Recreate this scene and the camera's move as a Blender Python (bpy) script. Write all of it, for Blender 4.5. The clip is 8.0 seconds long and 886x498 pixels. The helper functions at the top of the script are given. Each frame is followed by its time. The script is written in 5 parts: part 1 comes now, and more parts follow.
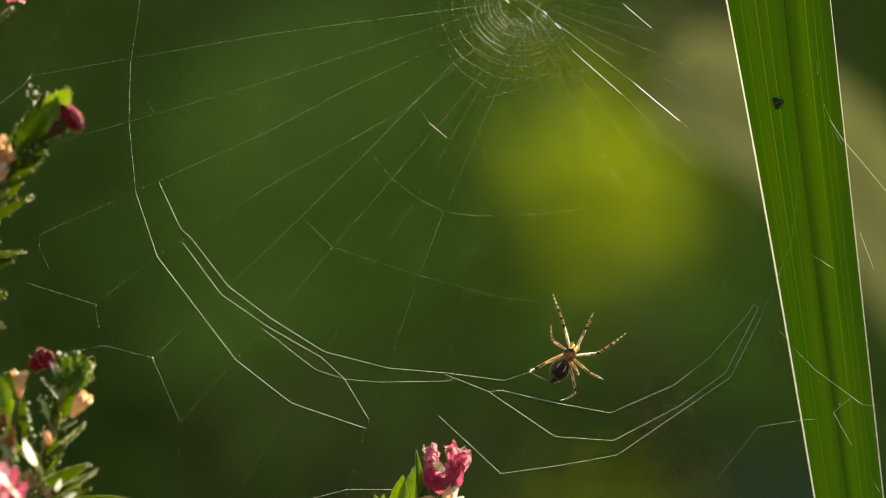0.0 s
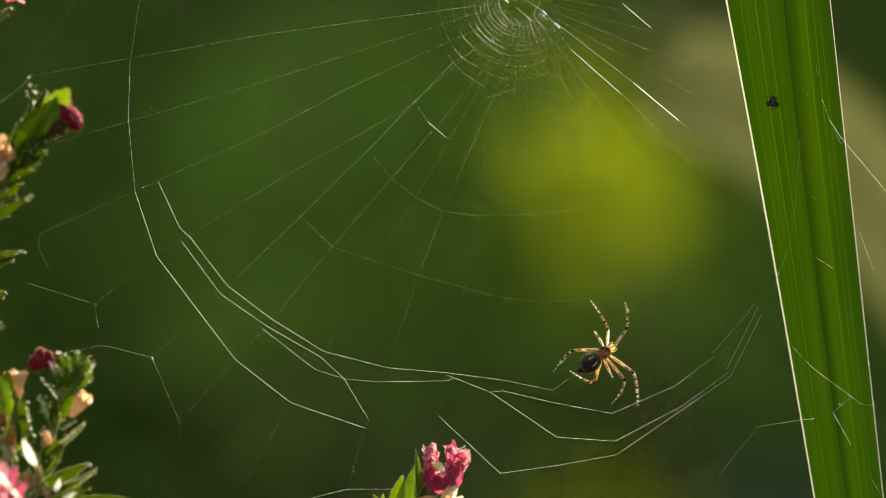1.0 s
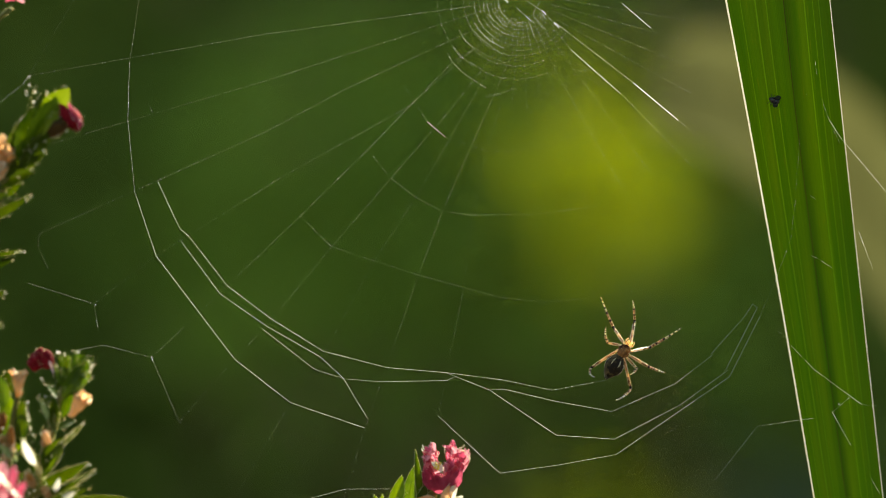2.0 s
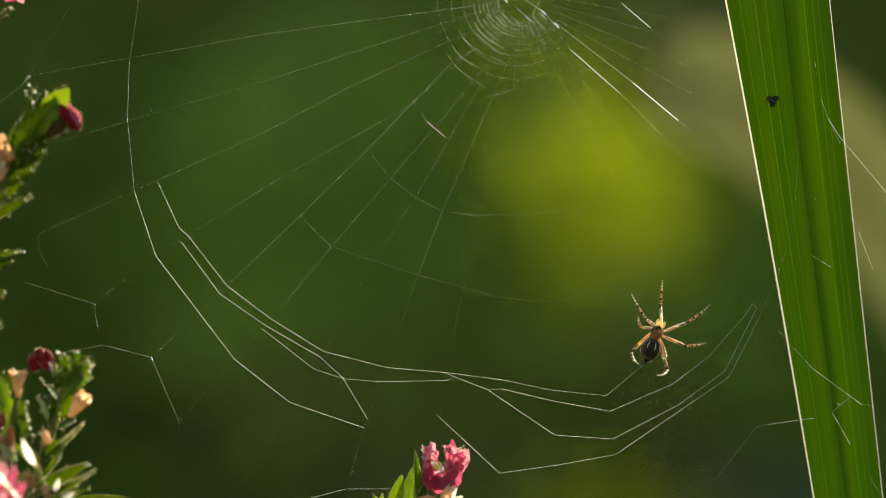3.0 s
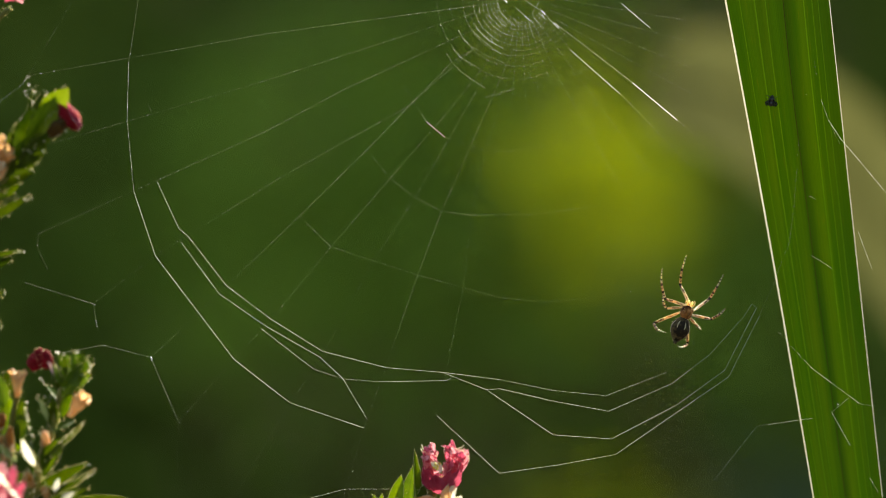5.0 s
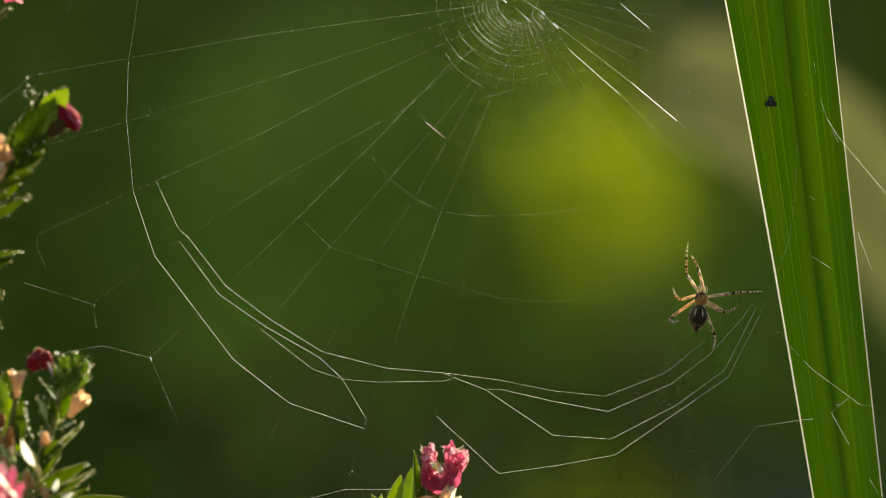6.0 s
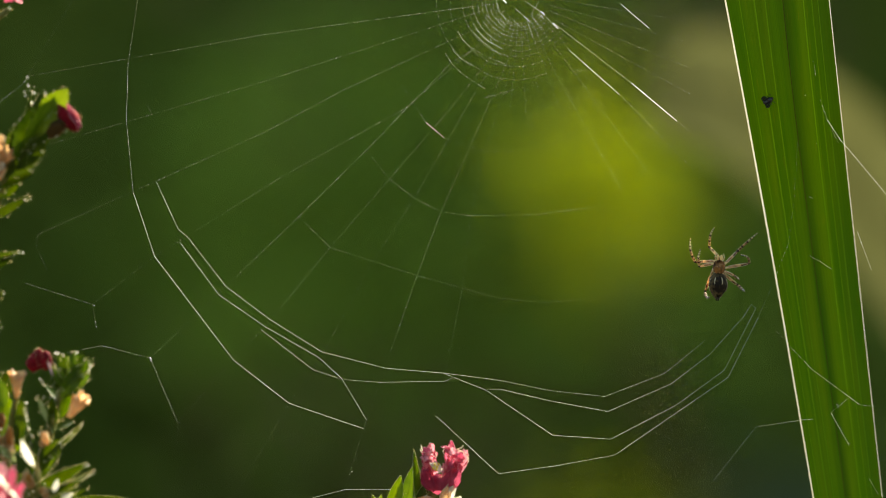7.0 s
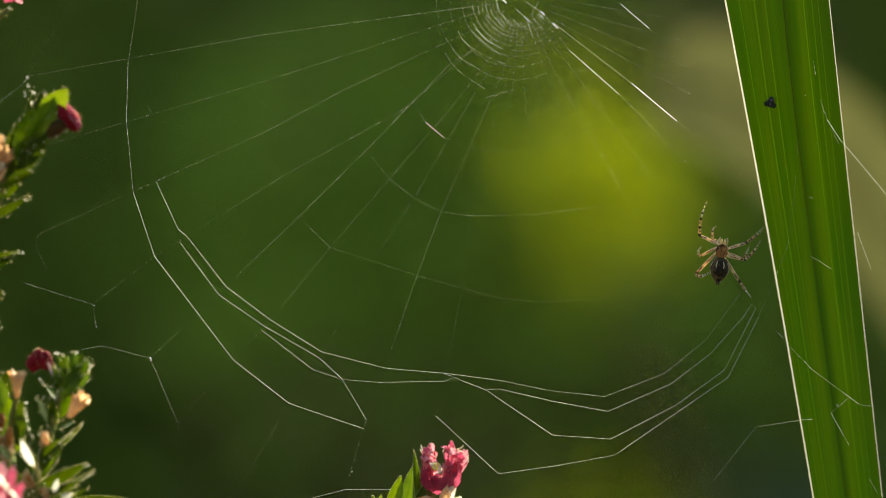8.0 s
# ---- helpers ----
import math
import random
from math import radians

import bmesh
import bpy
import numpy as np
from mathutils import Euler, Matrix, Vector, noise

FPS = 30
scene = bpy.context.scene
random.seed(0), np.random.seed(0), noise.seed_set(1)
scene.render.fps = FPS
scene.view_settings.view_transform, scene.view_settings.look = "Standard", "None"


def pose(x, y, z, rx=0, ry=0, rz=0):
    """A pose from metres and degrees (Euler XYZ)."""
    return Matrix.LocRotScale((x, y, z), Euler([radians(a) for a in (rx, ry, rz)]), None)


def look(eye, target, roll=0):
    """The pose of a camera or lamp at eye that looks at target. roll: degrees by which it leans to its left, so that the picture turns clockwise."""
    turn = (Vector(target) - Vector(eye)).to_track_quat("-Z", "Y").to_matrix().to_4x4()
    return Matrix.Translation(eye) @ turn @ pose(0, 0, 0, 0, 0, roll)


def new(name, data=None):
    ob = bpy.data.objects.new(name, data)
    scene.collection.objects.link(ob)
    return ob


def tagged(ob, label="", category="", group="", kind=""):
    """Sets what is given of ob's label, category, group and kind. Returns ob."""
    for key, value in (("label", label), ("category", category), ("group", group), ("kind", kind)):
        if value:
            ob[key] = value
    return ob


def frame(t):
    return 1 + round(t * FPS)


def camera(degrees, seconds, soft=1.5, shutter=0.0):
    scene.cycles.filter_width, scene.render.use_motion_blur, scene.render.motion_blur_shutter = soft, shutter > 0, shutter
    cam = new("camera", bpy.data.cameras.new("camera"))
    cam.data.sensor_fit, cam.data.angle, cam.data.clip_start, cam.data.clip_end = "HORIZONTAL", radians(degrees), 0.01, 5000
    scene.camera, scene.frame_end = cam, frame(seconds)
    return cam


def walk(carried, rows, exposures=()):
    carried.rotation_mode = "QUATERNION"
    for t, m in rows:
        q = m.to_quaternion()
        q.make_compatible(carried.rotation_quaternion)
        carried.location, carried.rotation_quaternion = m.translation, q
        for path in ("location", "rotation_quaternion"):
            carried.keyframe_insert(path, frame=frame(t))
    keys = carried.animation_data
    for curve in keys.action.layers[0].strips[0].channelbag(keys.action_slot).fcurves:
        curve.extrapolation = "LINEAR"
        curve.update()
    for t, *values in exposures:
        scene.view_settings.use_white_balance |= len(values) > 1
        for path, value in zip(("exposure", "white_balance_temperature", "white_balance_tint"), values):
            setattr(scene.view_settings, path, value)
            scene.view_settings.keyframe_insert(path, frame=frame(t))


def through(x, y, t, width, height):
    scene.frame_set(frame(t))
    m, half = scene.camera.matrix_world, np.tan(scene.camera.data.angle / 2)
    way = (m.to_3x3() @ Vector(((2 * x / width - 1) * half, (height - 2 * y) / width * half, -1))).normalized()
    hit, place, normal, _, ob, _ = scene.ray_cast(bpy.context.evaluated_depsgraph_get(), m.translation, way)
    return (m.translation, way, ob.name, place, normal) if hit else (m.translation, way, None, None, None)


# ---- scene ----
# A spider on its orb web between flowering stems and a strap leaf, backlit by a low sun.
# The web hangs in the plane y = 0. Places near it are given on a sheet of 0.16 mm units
# seen from the eye: u to the right, v downwards, and a depth in metres behind the web.
UNIT = 0.00016
EYE_Y, EYE_Z = -1.8, 0.55


def at(u, v, depth=0.0):
    k = UNIT * (depth - EYE_Y) / -EYE_Y
    return Vector(((u - 784) * k, depth, EYE_Z - (v - 441) * k))


# ---- camera: a long lens on a tripod, creeping a hair to the right ----
cam = camera(7.98, 8.0, soft=0.72, shutter=0.5)
cam.data.dof.use_dof = True
cam.data.dof.focus_distance = 1.804
cam.data.dof.aperture_fstop = 6.5
CREEP = [(0.0, -2.6, -0.8), (0.7, -1.9, -0.5), (1.5, -1.1, -0.2), (3.0, -0.2, 0.0), (4.5, 0.2, 0.0), (6.0, 1.5, -0.8), (8.0, 1.9, -1.2)]
walk(cam, [(t, look((du * UNIT, EYE_Y, EYE_Z - dv * UNIT), (du * UNIT, 0.0, EYE_Z - dv * UNIT))) for t, du, dv in CREEP],
     exposures=[(0.0, 1.72, 7300, 2), (8.0, 1.68, 7300, 2)])

# ---- sky and sun ----
SUN_EL, SUN_AZ = 40.0, 45.0
world = bpy.data.worlds.new("sky")
scene.world = world
world.use_nodes = True
sky = world.node_tree.nodes.new("ShaderNodeTexSky")
sky.sky_type = "NISHITA"
sky.sun_disc = False
sky.sun_elevation, sky.sun_rotation = radians(SUN_EL), radians(SUN_AZ)
back = world.node_tree.nodes["Background"]
back.inputs["Strength"].default_value = 0.068
world.node_tree.links.new(sky.outputs["Color"], back.inputs["Color"])
sun = new("sun", bpy.data.lights.new("sun", "SUN"))
sun.data.energy, sun.data.angle, sun.data.color = 5.0, radians(0.53), (1.0, 0.94, 0.84)
to_sun = Vector((math.sin(radians(SUN_AZ)) * math.cos(radians(SUN_EL)), math.cos(radians(SUN_AZ)) * math.cos(radians(SUN_EL)), math.sin(radians(SUN_EL))))
sun.matrix_world = look(to_sun * 20, (0, 0, 0.5))


# ---- materials ----
def mat(name, dark, light, rough=0.5, through=0.0, scale=600.0, stretch=(1, 1, 1), bump=0.0, spec=0.5, coat=0.0, clear=0.0,
        through_tint=None, spread=(0.35, 0.65), per_piece=0.0, sheen=0.0, glow=0.0, spotty=0.0):
    """A surface mottled between two colours at two scales. through: the share of light that passes; clear: the share seen straight through; glow: how far light spreads inside, in metres; spotty: how far the clear share swings from spot to spot."""
    m = bpy.data.materials.new(name)
    m.use_nodes = True
    nt = m.node_tree
    n, link = nt.nodes, nt.links.new
    bsdf, out = n["Principled BSDF"], n["Material Output"]
    co = n.new("ShaderNodeTexCoord")
    mp = n.new("ShaderNodeMapping")
    mp.inputs["Scale"].default_value = stretch
    link(co.outputs["Object"], mp.inputs["Vector"])
    fine = n.new("ShaderNodeTexNoise")
    fine.inputs["Scale"].default_value, fine.inputs["Detail"].default_value = scale, 4.0
    broad = n.new("ShaderNodeTexNoise")
    broad.inputs["Scale"].default_value, broad.inputs["Detail"].default_value = scale * 0.17, 2.0
    for tex in (fine, broad):
        link(mp.outputs["Vector"], tex.inputs["Vector"])
    both = n.new("ShaderNodeMix")
    both.inputs["Factor"].default_value = 0.5
    link(fine.outputs["Fac"], both.inputs["A"])
    link(broad.outputs["Fac"], both.inputs["B"])
    value = both.outputs["Result"]
    if per_piece:
        geo = n.new("ShaderNodeNewGeometry")
        add = n.new("ShaderNodeMath")
        add.operation = "MULTIPLY_ADD"
        link(geo.outputs["Random Per Island"], add.inputs[0])
        add.inputs[1].default_value = per_piece
        link(value, add.inputs[2])
        sub = n.new("ShaderNodeMath")
        sub.operation = "SUBTRACT"
        link(add.outputs[0], sub.inputs[0])
        sub.inputs[1].default_value = per_piece * 0.5
        value = sub.outputs[0]
    ramp = n.new("ShaderNodeValToRGB")
    ramp.color_ramp.elements[0].position, ramp.color_ramp.elements[1].position = spread
    ramp.color_ramp.elements[0].color, ramp.color_ramp.elements[1].color = (*dark, 1), (*light, 1)
    link(value, ramp.inputs["Fac"])
    link(ramp.outputs["Color"], bsdf.inputs["Base Color"])
    bsdf.inputs["Roughness"].default_value = rough
    bsdf.inputs["Specular IOR Level"].default_value = spec
    bsdf.inputs["Coat Weight"].default_value = coat
    bsdf.inputs["Sheen Weight"].default_value = sheen
    if glow:
        bsdf.inputs["Subsurface Weight"].default_value = 1.0
        bsdf.inputs["Subsurface Radius"].default_value = (1.0, 0.78, 0.5)
        bsdf.inputs["Subsurface Scale"].default_value = glow
    if bump:
        b = n.new("ShaderNodeBump")
        b.inputs["Strength"].default_value, b.inputs["Distance"].default_value = bump, 0.0003
        link(fine.outputs["Fac"], b.inputs["Height"])
        link(b.outputs["Normal"], bsdf.inputs["Normal"])
    shader = bsdf.outputs["BSDF"]
    if through:
        tr = n.new("ShaderNodeBsdfTranslucent")
        if through_tint:
            mul = n.new("ShaderNodeMix")
            mul.data_type, mul.blend_type = "RGBA", "MULTIPLY"
            mul.inputs["Factor"].default_value = 1.0
            link(ramp.outputs["Color"], mul.inputs["A"])
            mul.inputs["B"].default_value = (*through_tint, 1)
            link(mul.outputs["Result"], tr.inputs["Color"])
        else:
            link(ramp.outputs["Color"], tr.inputs["Color"])
        mix = n.new("ShaderNodeMixShader")
        mix.inputs[0].default_value = through
        link(shader, mix.inputs[1])
        link(tr.outputs[0], mix.inputs[2])
        shader = mix.outputs[0]
    if clear:
        tp = n.new("ShaderNodeBsdfTransparent")
        mix = n.new("ShaderNodeMixShader")
        mix.inputs[0].default_value = clear
        if spotty:
            swing = n.new("ShaderNodeMapRange")
            swing.inputs["From Min"].default_value, swing.inputs["From Max"].default_value = 0.4, 0.66
            swing.inputs["To Min"].default_value, swing.inputs["To Max"].default_value = min(1.0, clear + spotty * 0.2), clear - spotty
            link(fine.outputs["Fac"], swing.inputs["Value"])
            link(swing.outputs["Result"], mix.inputs[0])
        link(shader, mix.inputs[1])
        link(tp.outputs[0], mix.inputs[2])
        shader = mix.outputs[0]
    link(shader, out.inputs["Surface"])
    return m


FINE_SILK = mat("fine_silk", (0.8, 0.8, 0.54), (0.92, 0.92, 0.7), rough=0.3, through=0.45, clear=0.982, scale=700, spotty=0.045)
SILK = mat("silk", (0.84, 0.85, 0.68), (0.94, 0.95, 0.82), rough=0.3, through=0.45, clear=0.32, scale=700, spotty=0.22)
# sun glints on silk are put into these paler, denser materials
ROSY = mat("rosy_glint", (0.92, 0.68, 0.7), (0.96, 0.8, 0.8), rough=0.2, through=0.5, clear=0.05, scale=620)
GLINT = mat("glinting_silk", (0.9, 0.88, 0.86), (0.95, 0.94, 0.92), rough=0.2, through=0.5, clear=0.05, scale=620)
SOIL = mat("soil", (0.03, 0.022, 0.014), (0.07, 0.05, 0.03), rough=0.95, scale=14, bump=0.4)
HEDGE = mat("hedge_leaf", (0.1, 0.15, 0.022), (0.2, 0.26, 0.038), rough=0.95, spec=0.05, through=0.2, scale=8, per_piece=0.25)
# darker than HEDGE: the shade inside the hedge is put into this colour
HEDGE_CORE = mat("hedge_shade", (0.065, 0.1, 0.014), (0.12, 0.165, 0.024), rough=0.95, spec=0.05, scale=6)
WITHERED = mat("hedge_withered_leaf", (0.2, 0.165, 0.06), (0.3, 0.25, 0.1), rough=0.95, spec=0.05, through=0.2, scale=8, per_piece=0.25)
# lighter copy of HEDGE: light on parts of the hedge put into the colour
HEDGE_LIT = mat("hedge_lit_leaf", (0.235, 0.365, 0.043), (0.335, 0.468, 0.066), rough=0.95, spec=0.05, through=0.25, scale=8, per_piece=0.25)
SILVER = mat("silvery_leaf", (0.16, 0.21, 0.13), (0.26, 0.31, 0.21), rough=0.9, spec=0.05, through=0.2, scale=20, per_piece=0.3)
SUNNY = mat("sunlit_leaf", (0.19, 0.235, 0.003), (0.31, 0.365, 0.006), rough=0.8, spec=0.1, through=0.5, scale=30, per_piece=0.3)
STRAW = mat("dry_leaf", (0.144, 0.142, 0.043), (0.195, 0.193, 0.063), rough=0.85, spec=0.05, through=0.33, scale=60, stretch=(8, 1, 1))
BARK = mat("stem_bark", (0.03, 0.016, 0.003), (0.085, 0.045, 0.01), rough=0.7, spec=0.1, scale=500, glow=0.0004)
STEM = mat("green_stem", (0.07, 0.1, 0.012), (0.2, 0.17, 0.04), rough=0.55, spec=0.2, scale=500, glow=0.0008)
LEAF = mat("shrub_leaf", (0.012, 0.03, 0.001), (0.06, 0.1, 0.005), rough=0.4, spec=0.14, through=0.32, scale=420, bump=0.5, through_tint=(1.7, 1.4, 0.3))
# LIME and MID: lighter copies of LEAF, sunlight on leaves put into colour
LIME = mat("bright_lime_leaf", (0.15, 0.22, 0.004), (0.26, 0.33, 0.01), rough=0.4, spec=0.3, through=0.42, scale=420, bump=0.2)
HAIR = mat("leaf_hair", (0.96, 0.84, 0.48), (0.98, 0.92, 0.66), rough=0.15, through=0.6, scale=800)
MID = mat("bright_mid_leaf", (0.085, 0.155, 0.003), (0.19, 0.28, 0.01), rough=0.4, spec=0.25, through=0.45, scale=420, bump=0.4, through_tint=(1.3, 1.2, 0.4))
# pale caps: sun glints on leaf hairs put into shape and colour
GLINT_CAP = mat("glint_cap", (0.96, 0.9, 0.68), (0.98, 0.95, 0.8), rough=0.2, through=0.85, scale=800)
AMBER_BUD = mat("amber_bud", (0.16, 0.05, 0.006), (0.5, 0.24, 0.05), rough=0.6, spec=0.2, through=0.3, scale=500, bump=0.6, glow=0.0006)
SAGE = mat("silvery_hairy_leaf", (0.15, 0.21, 0.05), (0.38, 0.43, 0.15), rough=0.5, spec=0.3, through=0.45, scale=700, bump=0.8)
GREEN = mat("green_leaf", (0.03, 0.075, 0.002), (0.095, 0.165, 0.007), rough=0.4, spec=0.25, through=0.4, scale=420, bump=0.4, through_tint=(1.5, 1.3, 0.4))
PINK = mat("pink_petal", (0.3, 0.014, 0.055), (0.68, 0.12, 0.2), rough=0.45, through=0.5, scale=330, bump=0.4, sheen=0.1)
ROSE = mat("pale_pink_petal", (0.58, 0.13, 0.19), (0.86, 0.42, 0.46), rough=0.4, through=0.5, scale=330, bump=0.4, sheen=0.1)
BLUSH = mat("blush_petal_rim", (0.78, 0.42, 0.42), (0.92, 0.7, 0.66), rough=0.35, through=0.5, scale=500)
WINE = mat("wine_red_bud", (0.04, 0.002, 0.004), (0.24, 0.01, 0.018), rough=0.75, spec=0.08, scale=650, bump=1.0)
PEACH = mat("peach_petal", (0.74, 0.38, 0.14), (0.92, 0.68, 0.38), rough=0.5, spec=0.3, through=0.42, scale=400, bump=0.4, glow=0.0006)
TAN = mat("faded_bud", (0.24, 0.12, 0.05), (0.52, 0.34, 0.16), rough=0.6, spec=0.2, scale=500, bump=0.6, glow=0.0005)
CREAM = mat("cream_petal", (0.8, 0.74, 0.56), (0.92, 0.88, 0.76), rough=0.3, through=0.6, scale=400)
YOLK = mat("yellow_stamen", (0.75, 0.5, 0.03), (0.9, 0.75, 0.15), rough=0.5, through=0.2, scale=900)
MARGIN = mat("pale_leaf_margin", (0.54, 0.48, 0.34), (0.76, 0.69, 0.54), rough=0.4, through=0.3, scale=90, stretch=(1, 1, 0.1))
SHELL = mat("spider_carapace", (0.05, 0.016, 0.004), (0.46, 0.21, 0.065), rough=0.45, spec=0.2, scale=900, bump=0.6, glow=0.0013, spread=(0.42, 0.6), through=0.25)
AMBER = mat("amber_leg", (0.09, 0.036, 0.012), (0.8, 0.61, 0.32), rough=0.35, spec=0.3, through=0.35, scale=1500, stretch=(1, 1, 0.7), glow=0.0009, spread=(0.4, 0.52), bump=0.5, through_tint=(1.3, 1.2, 1.1))
IVORY = mat("ivory_leg", (0.28, 0.12, 0.04), (0.9, 0.74, 0.44), rough=0.35, spec=0.3, through=0.45, scale=1300, stretch=(1.5, 1.5, 0.3), glow=0.0011, spread=(0.4, 0.54), bump=0.5, through_tint=(1.4, 1.3, 1.2))
BLACK = mat("black_band", (0.012, 0.009, 0.006), (0.04, 0.025, 0.015), rough=0.5, spec=0.1, scale=1100)
BELLY = mat("dark_belly", (0.012, 0.008, 0.003), (0.17, 0.12, 0.045), rough=0.7, spec=0.2, scale=1100, bump=0.8, spread=(0.46, 0.7))
PALE = mat("pale_leg_ring", (0.48, 0.46, 0.26), (0.86, 0.83, 0.54), rough=0.4, spec=0.25, through=0.4, scale=1400, glow=0.0006, spread=(0.36, 0.54), bump=0.4)
MAGENTA = mat("magenta_cup", (0.29, 0.022, 0.06), (0.53, 0.085, 0.15), rough=0.5, spec=0.25, through=0.45, scale=300, bump=0.5)
MARK = mat("pale_belly_mark", (0.22, 0.17, 0.08), (0.55, 0.47, 0.28), rough=0.5, scale=900)
FLY = mat("fly_black", (0.006, 0.006, 0.006), (0.02, 0.02, 0.018), rough=0.35, scale=2000)
WING = mat("fly_wing", (0.008, 0.008, 0.007), (0.02, 0.02, 0.016), rough=0.5, spec=0.1, clear=0.1, scale=2000)


def strap_material():
    """Strap leaf: fine lengthwise fibres, pale veins, a darker fold, by the leaf's own width and length."""
    m = bpy.data.materials.new("strap_leaf")
    m.use_nodes = True
    n, link = m.node_tree.nodes, m.node_tree.links.new
    bsdf, out = n["Principled BSDF"], n["Material Output"]
    uv = n.new("ShaderNodeUVMap")
    uv.uv_map = "across"
    def fibres(scale, along, lo, hi, a, b):
        mp = n.new("ShaderNodeMapping")
        mp.inputs["Scale"].default_value = (scale, along, 1)
        link(uv.outputs[0], mp.inputs["Vector"])
        tex = n.new("ShaderNodeTexNoise")
        tex.inputs["Scale"].default_value, tex.inputs["Detail"].default_value = 1.0, 2.0
        link(mp.outputs[0], tex.inputs["Vector"])
        r = n.new("ShaderNodeValToRGB")
        r.color_ramp.elements[0].position, r.color_ramp.elements[1].position = lo, hi
        r.color_ramp.elements[0].color, r.color_ramp.elements[1].color = (*a, 1), (*b, 1)
        link(tex.outputs["Fac"], r.inputs["Fac"])
        return r.outputs["Color"], tex.outputs["Fac"]
    base, _ = fibres(8, 0.5, 0.32, 0.68, (0.031, 0.087, 0.0005), (0.052, 0.118, 0.001))
    fine, height = fibres(120, 1.2, 0.3, 0.7, (0.88, 0.9, 0.9), (1.07, 1.05, 1.05))
    mul = n.new("ShaderNodeMix")
    mul.data_type, mul.blend_type = "RGBA", "MULTIPLY"
    mul.inputs["Factor"].default_value = 1.0
    # olive patches drawn out along the leaf and small brownish flecks
    olive, _ = fibres(5, 2.6, 0.36, 0.66, (0.9, 0.96, 0.9), (1.32, 1.06, 1.5))
    flecks, _ = fibres(46, 22, 0.62, 0.76, (1.0, 1.0, 1.0), (1.45, 1.02, 1.6))
    for tint in (olive, flecks):
        worn = n.new("ShaderNodeMix")
        worn.data_type, worn.blend_type = "RGBA", "MULTIPLY"
        worn.inputs["Factor"].default_value = 1.0
        link(base, worn.inputs["A"])
        link(tint, worn.inputs["B"])
        base = worn.outputs["Result"]
    link(base, mul.inputs["A"])
    link(fine, mul.inputs["B"])
    link(mul.outputs["Result"], bsdf.inputs["Base Color"])
    bsdf.inputs["Roughness"].default_value = 0.6
    bsdf.inputs["Specular IOR Level"].default_value = 0.08
    b = n.new("ShaderNodeBump")
    b.inputs["Strength"].default_value, b.inputs["Distance"].default_value = 0.35, 0.0003
    link(height, b.inputs["Height"])
    link(b.outputs["Normal"], bsdf.inputs["Normal"])
    tr = n.new("ShaderNodeBsdfTranslucent")
    link(mul.outputs["Result"], tr.inputs["Color"])
    mix = n.new("ShaderNodeMixShader")
    mix.inputs[0].default_value = 0.15
    link(bsdf.outputs[0], mix.inputs[1])
    link(tr.outputs[0], mix.inputs[2])
    link(mix.outputs[0], out.inputs["Surface"])
    return m


STRAP = strap_material()
RIB = mat("brown_midrib", (0.03, 0.04, 0.002), (0.075, 0.06, 0.006), rough=0.6, spec=0.1, through=0.1, scale=120, stretch=(1, 1, 0.15))
VEIN = mat("pale_vein", (0.052, 0.125, 0.0015), (0.08, 0.155, 0.003), rough=0.5, spec=0.1, through=0.2, scale=90, stretch=(1, 1, 0.1))


# ---- building ----
def part(name, bm, material, parent=None, label="", smooth=True, local=False):
    """Links a bmesh as one mesh object under a thing or a part; built in the world's space unless local."""
    o = parent
    while o and not local:
        bmesh.ops.translate(bm, vec=-o.location, verts=bm.verts)
        o = o.parent
    me = bpy.data.meshes.new(name)
    if smooth:
        for f in bm.faces:
            f.smooth = True
    bm.to_mesh(me)
    bm.free()
    for m in (material if isinstance(material, (list, tuple)) else (material,)):
        me.materials.append(m)
    ob = new(name, me)
    ob.parent = parent
    return tagged(ob, label)


def thing(name, label, category, place=(0, 0, 0), group="", kind=""):
    ob = tagged(new(name), label, category, group, kind)
    ob.location = place
    ob.empty_display_size = 0.01
    return ob


def tube(bm, points, radii, sides=8, index=None, caps=True):
    """A round tube through points; radii one number or one a point; index(i) gives the material of each stretch."""
    points = [Vector(p) for p in points]
    if not isinstance(radii, (list, tuple)):
        radii = [radii] * len(points)
    rings, side = [], None
    for i, p in enumerate(points):
        d = points[min(i + 1, len(points) - 1)] - points[max(i - 1, 0)]
        d.normalize()
        if side is None:
            side = d.orthogonal().normalized()
        side = (side - d * side.dot(d)).normalized()
        up = d.cross(side)
        rings.append([bm.verts.new(p + (side * math.cos(a) + up * math.sin(a)) * radii[i]) for a in (2 * math.pi * k / sides for k in range(sides))])
    for i in range(len(rings) - 1):
        for k in range(sides):
            f = bm.faces.new((rings[i][k], rings[i][(k + 1) % sides], rings[i + 1][(k + 1) % sides], rings[i + 1][k]))
            if index:
                f.material_index = index(i)
    if caps:
        bm.faces.new(rings[0][::-1])
        bm.faces.new(rings[-1])
    return bm


def smooth_line(points, steps=4):
    """More points on a soft curve through the given ones."""
    pts = [Vector(p) for p in points]
    out = []
    for i in range(len(pts) - 1):
        a, b, c, d = pts[max(i - 1, 0)], pts[i], pts[i + 1], pts[min(i + 2, len(pts) - 1)]
        for s in range(steps):
            x = s / steps
            out.append(0.5 * (2 * b + (c - a) * x + (2 * a - 5 * b + 4 * c - d) * x * x + (3 * b - a - 3 * c + d) * x ** 3))
    return out + [pts[-1]]


